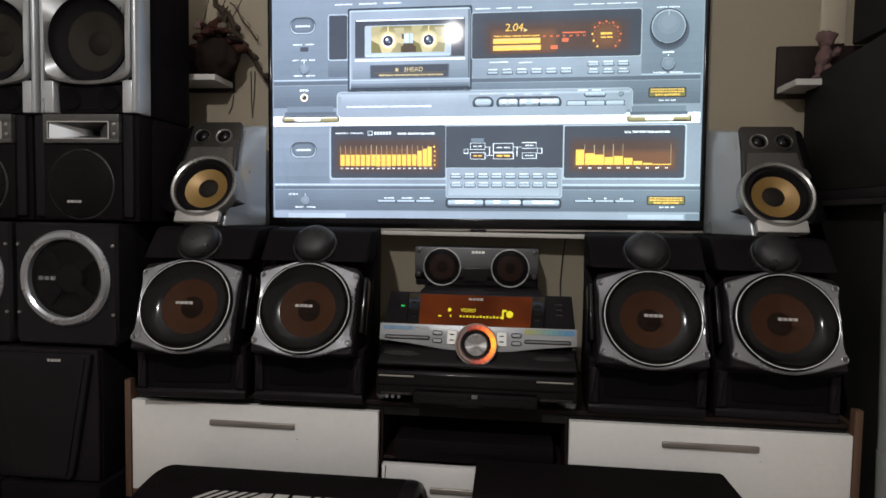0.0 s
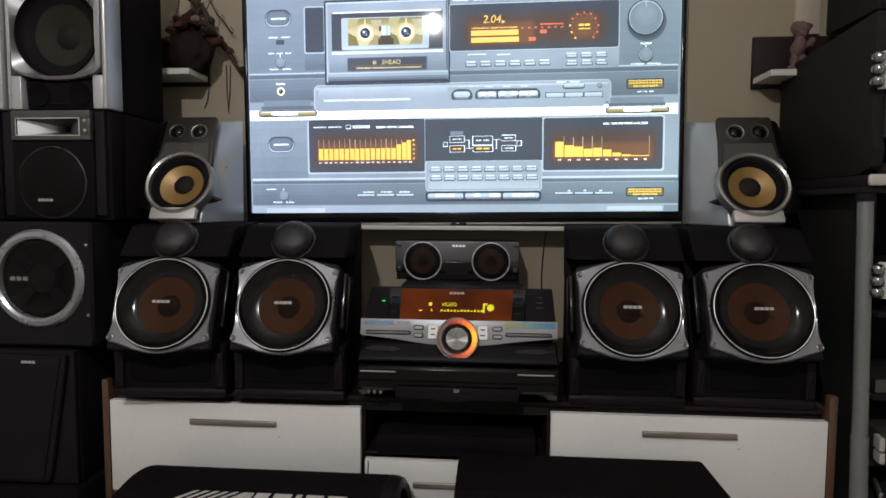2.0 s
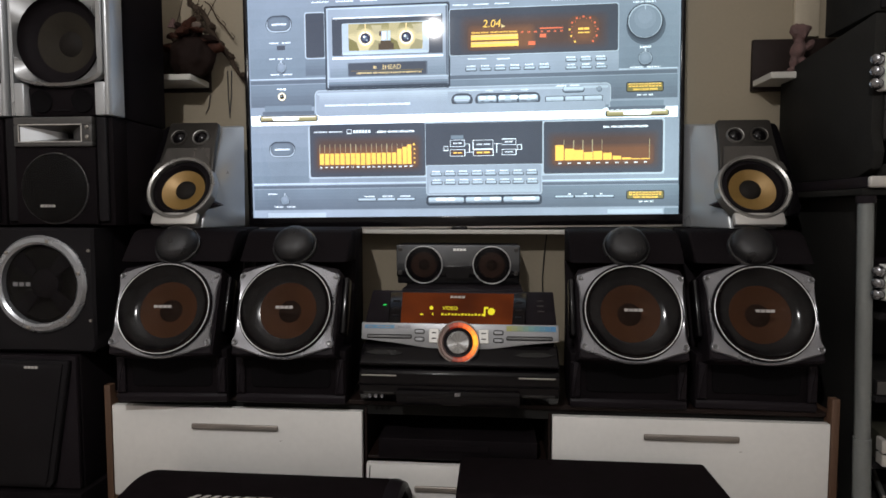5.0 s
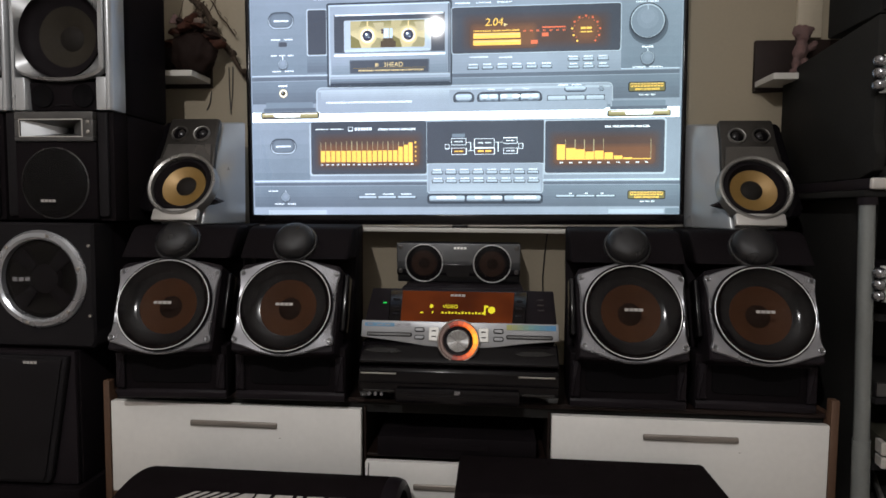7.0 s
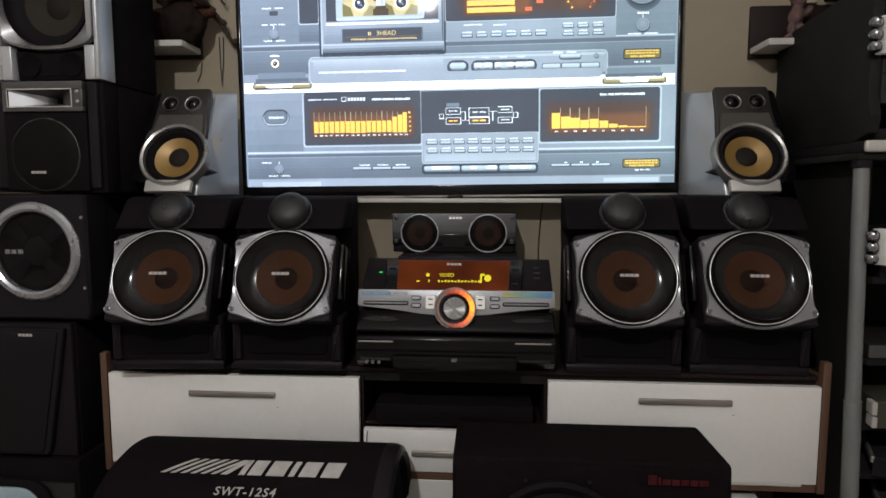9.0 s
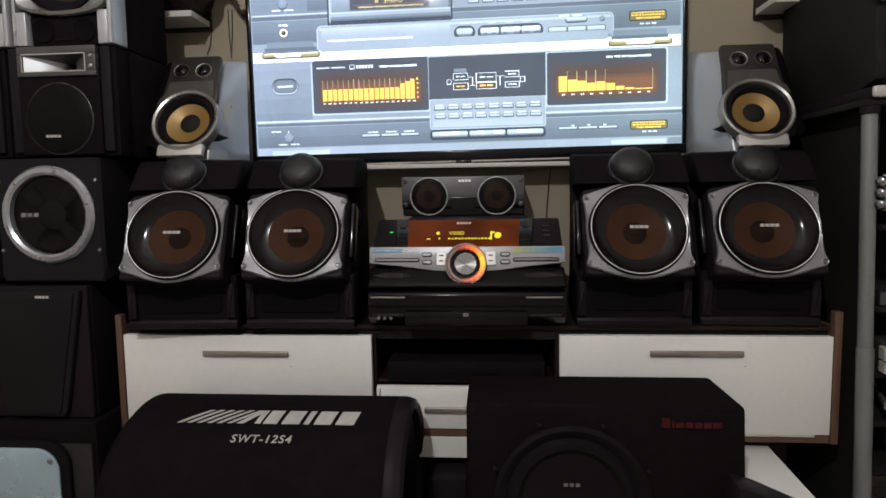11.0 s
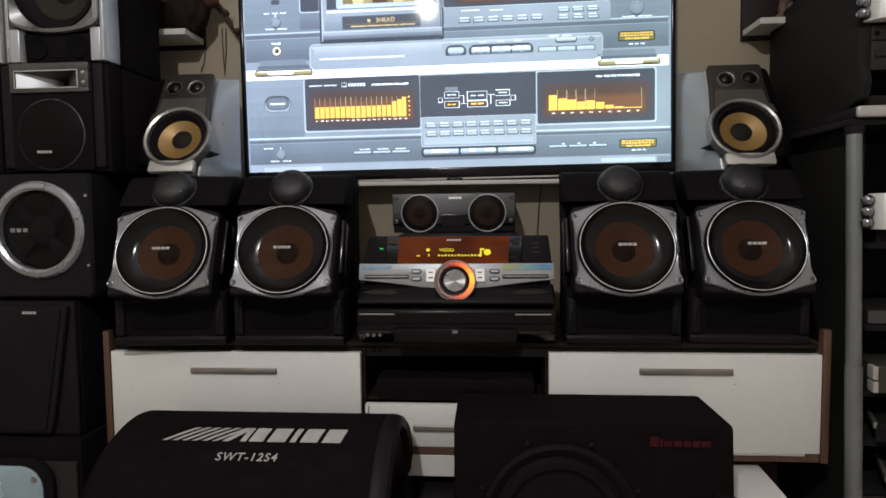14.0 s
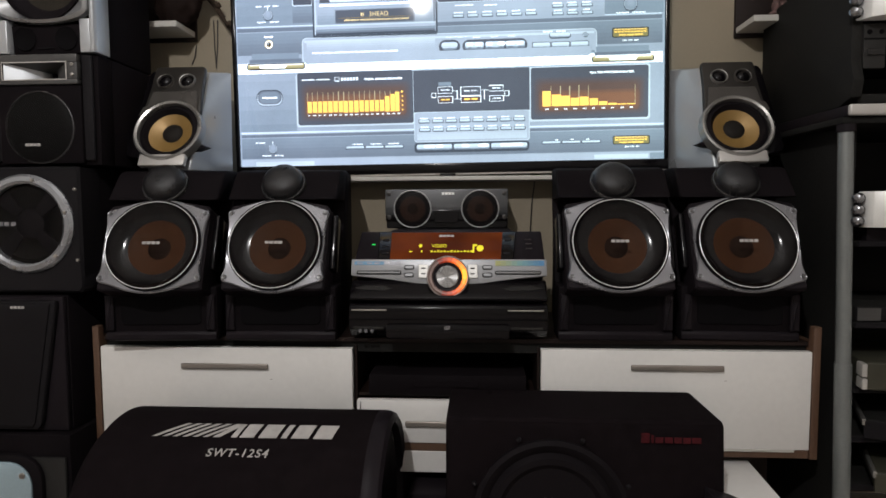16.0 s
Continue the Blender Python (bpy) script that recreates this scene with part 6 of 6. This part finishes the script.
for px, py in ((0.0, 0.0), (0.50, 0.0), (0.50, 0.30)):
    p = part("post", sweep([(px + 0.022, py, 0.0), (px + 0.011, py, qz(0.374)), (px, py, qz(0.768))], 0.0118, 24), "post", rack, "grey metal post")
    part("sleeve", sweep([(px + 0.0215, py, 0.004), (px + 0.0112, py, qz(0.374))], 0.0134, 24), "post", p, "wider lower sleeve of the post")
    part("post_cap", lathe([(0, 0), (0.0145, 0), (0.0145, 0.012), (0, 0.012)], 28, at(px, py, qz(0.7685), -90)), "black", p)
part("top_shelf", box(-0.012, 0.53, -0.010, 0.31, qz(0.781), qz(0.7925), 0.002), "vinyl", rack)
part("shelf_edge", box(-0.006, 0.53, -0.020, -0.0105, qz(0.7930), qz(0.8120), 0.004, 3), "silver_warm", rack, "pale metal shelf edge")
part("shelf_lid", box(-0.006, 0.53, -0.010, 0.31, qz(0.7930), qz(0.8115), 0.002), "black", rack)
part("side_panel", box(0.016, 0.028, 0.016, 0.31, 0.02, qz(0.780), 0.001, 1), "vinyl", rack)
part("back_panel", box(0.0285, 0.50, 0.31, 0.318, 0.02, qz(0.780), 0.001, 1), "vinyl", rack)
for zz in (0.575, 0.435, 0.322, 0.235, 0.149):
    sh = part("shelf", box(0.0285, 0.50, 0.004, 0.309, qz(zz), qz(zz) + 0.010, 0.001, 1), "vinyl", rack)
    part("shelf_trim", box(0.0285, 0.50, -0.002, 0.0035, qz(zz), qz(zz) + 0.010, 0.001, 1), "grey", sh)


def amplifier(x, y, z):
    s = thing("amplifier", "pale silver amplifier with three ribbed knobs", "amplifier", x, y, z, 0, "silver amplifiers")
    part("case", box(0.056, 0.30, 0.035, 0.24, 0.002, 0.058, 0.002), "black", s)
    f = part("front_panel", prism([(0.0, 0.034), (0.012, 0.012), (0.028, 0.0), (0.30, 0.0), (0.30, 0.034)], "z", 0.0, 0.060, 0.0015), "pale", s, "pale silver front panel")
    part("window", box(0.033, 0.20, -0.0012, -0.0002, 0.017, 0.036), "gloss", f)
    part("window_frame", joined(box(0.029, 0.204, -0.003, -0.0002, 0.0365, 0.0400), box(0.029, 0.204, -0.003, -0.0002, 0.012, 0.0165)), "pewter", f)
    for k in range(3):
        kn = lathe([(0, 0.0165), (0.0045, 0.0162), (0.0072, 0.0145), (0.0086, 0.0110), (0.0090, 0.006), (0.0084, 0.0)], 28, at(-0.002, 0.026, 0.0105 + 0.0190 * k, 0, 0, -52))
        kb = part("knob", kn, "knobmetal", f, "domed dark metal knob")
        part("knob_collar", hoop(0.0088, 0.0007, 28, at(-0.002, 0.026, 0.0105 + 0.0190 * k, 0, 0, -52) @ at(0, -0.003, 0)), "black", kb)
    part("front_step", box(0.027, 0.295, -0.006, -0.0032, 0.044, 0.058, 0.001, 1), "pale", f)
    for px in (0.04, 0.27):
        part("foot", box(px, px + 0.02, 0.05, 0.22, -0.0005, 0.0015), "rubber", s)
    return s


amp = amplifier(0.768, 1.10, 0.6085)
part("support", box(0.02, 0.29, 0.04, 0.20, -0.0232, -0.0008), "black", amp)
for x, y, z, w, h, tone, turn, label in ((0.776, 1.139, 0.4455, 0.22, 0.026, "grey", 0, "dark grey equalizer with a pale label"), (0.777, 1.112, 0.3325, 0.22, 0.048, "olive", -10, "champagne coloured tuner"),
                                         (0.786, 1.122, 0.2455, 0.20, 0.034, "grey", -24, "black tape deck with a pale edge"), (0.795, 1.102, 0.1595, 0.20, 0.036, "olive", -24, "champagne coloured cassette deck")):
    d = thing("hifi_component", label + " on a rack shelf", "hi-fi", x, y, z, turn, "rack components")
    part("case", box(0.004, w, 0.006, 0.20, 0.0, h, 0.0015), "olive" if tone == "olive" else "vinyl", d)
    f = part("front_panel", box(0.0, w, 0.0, 0.0055, 0.002, h - 0.001, 0.0012, 1), tone, d)
    if turn < -20:
        part("edge_strip", box(-0.003, 0.0035, 0.0, 0.24, h - 0.010, h + 0.001, 0.0012, 1), "satbezel", d, "pale metal side edge")
    elif turn:
        part("corner_piece", box(-0.005, 0.003, -0.004, 0.020, h * 0.52, h * 0.98, 0.001, 1), "silver_warm", d)
        part("corner_piece", box(-0.005, 0.003, -0.006, 0.018, h * 0.08, h * 0.46, 0.001, 1), "silver_warm", d)
    else:
        part("label_plate", box(0.002, 0.040, -0.001, 0.0, h * 0.08, h * 0.92), "hornplate", f, "pale label strip")

# black cases on the rack
case1 = thing("rack_case", "large black vinyl rack case standing on the rack", "case", RX, 1.13, 0.812)
part("body", prism([(0.0, 0.072), (0.0, 0.262), (0.318, 0.235), (0.318, 0.0), (0.03, 0.0), (-0.004, 0.012), (-0.010, 0.040)], "x", 0.0, 0.018, 0.003), "vinyl", case1, "black vinyl side wall")
part("deck", box(0.019, 0.50, 0.01, 0.318, 0.0, 0.02, 0.002), "vinyl", case1)
part("back", box(0.019, 0.50, 0.30, 0.317, 0.021, 0.235, 0.002), "vinyl", case1)
part("front_rail", box(0.0185, 0.054, -0.002, 0.012, 0.059, 0.132, 0.002), "railmetal", case1)
# holes and joint are thin dark pieces with their shade as colour
for x in (0.027, 0.046):
    part("rail_hole", lathe([(0, 0.0005), (0.004, 0.0005), (0.004, -0.001)], 14, at(x, -0.0025, 0.118)), "hole", case1)
part("latch", box(0.024, 0.050, -0.006, -0.0022, 0.080, 0.090, 0.001, 1), "railmetal", case1)
part("rail_joint", box(0.0185, 0.054, -0.0028, -0.0021, 0.1060, 0.1080), "hole", case1)
part("middle_deck", box(0.019, 0.50, 0.0125, 0.299, 0.100, 0.1118, 0.001, 1), "vinyl", case1)
upper_amp = amplifier(0.748, 1.094, 0.9475)
part("support", box(0.02, 0.29, 0.045, 0.20, -0.0234, -0.0008), "black", upper_amp)

case2 = thing("speaker_case", "tall black speaker cabinet on the rack case", "case", RX, 1.13, 1.0755)
part("body", box(0.0, 0.5, 0.0, 0.152, 0.0, 0.5, 0.004), "vinyl", case2)
part("front_rail", box(0.004, 0.03, -0.006, -0.0005, 0.004, 0.49, 0.002), "grey", case2)

# ---- wall shelves with their things ----


def corner_shelf(x0, x1, z, name_label):
    s = thing("wall_shelf", name_label, "shelf", (x0 + x1) / 2, WALL_Y, z, 0, "wall shelves")
    h = (x1 - x0) / 2
    part("back_board", box(-h, h, -0.012, 0.0, 0.0, 0.110, 0.002), "darkbrown", s, "dark brown back board")
    part("board", box(-h + 0.001, h - 0.001, -0.100, -0.0125, 0.008, 0.021, 0.001, 1), "shelfwhite", s, "white shelf board")
    return s


corner_shelf(0.694, 0.98, 1.017, "small dark brown wall shelf with a white board")
corner_shelf(-0.80, -0.532, 1.036, "small dark wall shelf with a white board")

# pink doll, one plain shape
bits = []
for px, pz, r, sx, sz, turn in ((0.0, 0.0, 0.0185, 1.0, 0.95, 0), (-0.015, 0.006, 0.010, 1, 1.3, 20), (0.014, 0.009, 0.008, 1.5, 0.8, -20), (-0.004, -0.018, 0.010, 1, 1, 0), (-0.006, -0.036, 0.0155, 1, 1.35, 14), (0.016, -0.030, 0.0075, 2.4, 1, -28),
                               (0.026, -0.022, 0.008, 1.1, 1, 0), (-0.016, -0.064, 0.0085, 1, 1.7, 10), (-0.020, -0.080, 0.0085, 1.3, 0.8, 0), (0.004, -0.062, 0.010, 1, 1.5, -20)):
    b = bmesh.new()
    bmesh.ops.create_uvsphere(b, u_segments=16, v_segments=10, radius=r, matrix=at(px, -0.004, pz, 0, turn, 0) @ Matrix.Diagonal((sx, 1, sz, 1)))
    for v in b.verts:
        v.co += 0.0045 * noise.noise_vector(v.co * 130 + Vector((r, 0, 0)) * 900)
    bits.append(b)
doll = part("doll", joined(*bits), "pink", None)
melt = doll.modifiers.new("melt", "REMESH")
melt.mode, melt.voxel_size, melt.use_smooth_shade = "VOXEL", 0.0022, True
doll.matrix_world = pose(0.757, 1.400, 1.1185, 0, 0, 10) @ Matrix.Diagonal((0.86, 0.9, 0.95, 1))
tagged(doll, "small pink plush doll sitting on the wall shelf", "doll")
# raised cream strip, paler than the wall behind it
duct = tagged(part("cable_duct", box(0.778, 0.830, WALL_Y - 0.013, WALL_Y - 0.0005, 1.13, 1.6, 0.004), "creamstrip", None), "broad pale cream strip running up the wall", "cable duct")

# dark ornament with dry twigs
orn = thing("ornament", "dark reddish wooden ornament on the wall shelf", "ornament", -0.545, 1.415, 1.0575)
b = bmesh.new()
bmesh.ops.create_icosphere(b, subdivisions=4, radius=1.0)
for v in b.verts:
    d = v.co.copy()
    k = 1 + 0.16 * noise.noise(d * 2.3) + 0.05 * noise.noise(d * 7.0)
    v.co = Vector((-0.002 + 0.052 * d.x * k, 0.034 * d.y * k, max(0.0, 0.044 + 0.050 * d.z * k)))
part("hull", b, "darkhull", orn, "blackened wooden body")
for k in range(15):
    b = bmesh.new()
    u = k / 14
    bmesh.ops.create_icosphere(b, subdivisions=2, radius=random.uniform(0.008, 0.015), matrix=at(-0.048 + 0.098 * u, random.uniform(-0.035, 0.01), 0.072 + 0.030 * math.sin(math.pi * u) + random.uniform(-0.016, 0.010), 0, random.uniform(-40, 40), 0) @ Matrix.Diagonal((1.5, 1, 0.7, 1)))
    for v in b.verts:
        v.co += 0.005 * noise.noise_vector(v.co * 110)
    part("bark_lump", b, ("redwood", "darkhull", "redwood", "twig")[k % 4], orn)
b = bmesh.new()
bmesh.ops.create_cone(b, segments=4, radius1=0.013, radius2=0.002, depth=0.020, matrix=at(-0.025, -0.034, 0.110, 10, 0, 20))
part("shell", b, "pink", orn, "small pinkish shell")
part("pale_chip", box(0.016, 0.036, -0.034, -0.024, 0.100, 0.112, 0.003), "chip", orn)
for k in range(3):
    part("rigging", sweep([(-0.03 + 0.03 * k, -0.02, 0.10), (-0.022 + 0.034 * k, -0.012, 0.135), (-0.02 + 0.04 * k, 0.0, 0.175)], 0.0010, 5), "twig", orn)
gar = thing("twig_garland", "dry twig garland hanging slantwise on the wall", "garland", -0.50, WALL_Y - 0.02, 1.20)
main = [(-0.055 + 0.125 * u + 0.004 * math.sin(9 * u), -0.008 + 0.004 * math.cos(11 * u), 0.030 - 0.193 * u + 0.005 * math.sin(13 * u)) for u in [k / 16 for k in range(17)]]
part("stem", sweep(main, [0.0035 + 0.0045 * math.sin(math.pi * min(1, k / 13)) for k in range(17)], 8), "twig", gar)
thin = [(-0.036 + 0.066 * u + 0.003 * math.sin(7 * u), 0.0, 0.040 - 0.084 * u + 0.004 * math.sin(11 * u)) for u in [k / 8 for k in range(9)]]
part("thin_stem", sweep(thin, 0.0017, 6), "twig", gar)
for p in thin[2::2]:
    part("twig", sweep([p, (p[0] + 0.004, p[1] - 0.003, p[2] + 0.006), (p[0] - 0.003, p[1] - 0.004, p[2] + 0.014)], 0.0009, 5), "twig", gar)
for k in range(9):
    b = bmesh.new()
    bmesh.ops.create_icosphere(b, subdivisions=2, radius=random.uniform(0.007, 0.012), matrix=at(-0.062 + 0.0042 * k + random.uniform(-0.006, 0.006), -0.012, 0.035 - 0.007 * k + random.uniform(-0.008, 0.008), 0, random.uniform(0, 90), 0) @ Matrix.Diagonal((1.4, 0.7, 0.6, 1)))
    for v in b.verts:
        v.co += 0.004 * noise.noise_vector(v.co * 120)
    part("dry_leaf", b, "twig", gar)
for k in range(16):
    p = Vector(main[k])
    q = p + Vector((random.uniform(0.002, 0.012), random.uniform(-0.008, 0.0), random.uniform(-0.004, 0.012)))
    part("twig", sweep([p, (p + q) / 2 + Vector((0.002, 0, 0.002)), q], [0.0022, 0.0018, 0.001], 5), "twig", gar)
for k in range(4):
    b = bmesh.new()
    p = main[4 + 3 * k]
    bmesh.ops.create_icosphere(b, subdivisions=2, radius=0.008, matrix=at(p[0] + 0.01, p[1] - 0.004, p[2] - 0.004))
    for v in b.verts:
        v.co += 0.003 * noise.noise_vector(v.co * 120)
    part("dry_pod", b, "twig", gar)
for x, zt, zb, sway in ((-0.492, 1.085, 0.975, 0.004), (-0.482, 1.085, 0.985, -0.006), (-0.535, 1.03, 0.985, -0.012)):
    c = thing("hanging_string", "thin dark string hanging against the wall", "string", x, WALL_Y - 0.004, zb, 0, "hanging strings")
    part("strand", sweep([(0 + sway, 0, 0), (sway * 0.3, 0, (zt - zb) * 0.4), (0, 0, zt - zb)], 0.0011, 6), "cable", c)
cord = thing("wall_cable", "thin black cable hanging down the wall", "cable", 0.25, WALL_Y - 0.004, 0.40)
part("strand", sweep([(0.004, 0, 0.0), (0.001, 0, 0.10), (-0.003, 0, 0.2), (0.001, 0, 0.26), (0.006, 0, 0.304)], 0.0016, 6), "cable", cord)
fcord = thing("front_cable", "thin black cable hanging before the drawer", "cable", -0.093, FRONT - 0.006, 0.2)
part("strand", sweep([(0, 0, 0.0), (0.001, -0.002, 0.05), (0.002, 0.004, 0.088)], 0.0009, 6), "cable", fcord)

# ---- floor tiles ----
tw_, td_ = (X1 - X0) / 12, (WALL_Y - Y0) / 12
first = part("floor_tile", box(-tw_ / 2 + 0.002, tw_ / 2 - 0.002, -td_ / 2 + 0.002, td_ / 2 - 0.002, -0.008, 0.0, 0.0015, 1), "floor", floor)
for k in range(144):
    ob = first if k == 0 else new("floor_tile", first.data)
    ob.parent = floor
    ob.location = (X0 + tw_ * (k % 12 + 0.5), Y0 + td_ * (k // 12 + 0.5), FLOOR_Z)
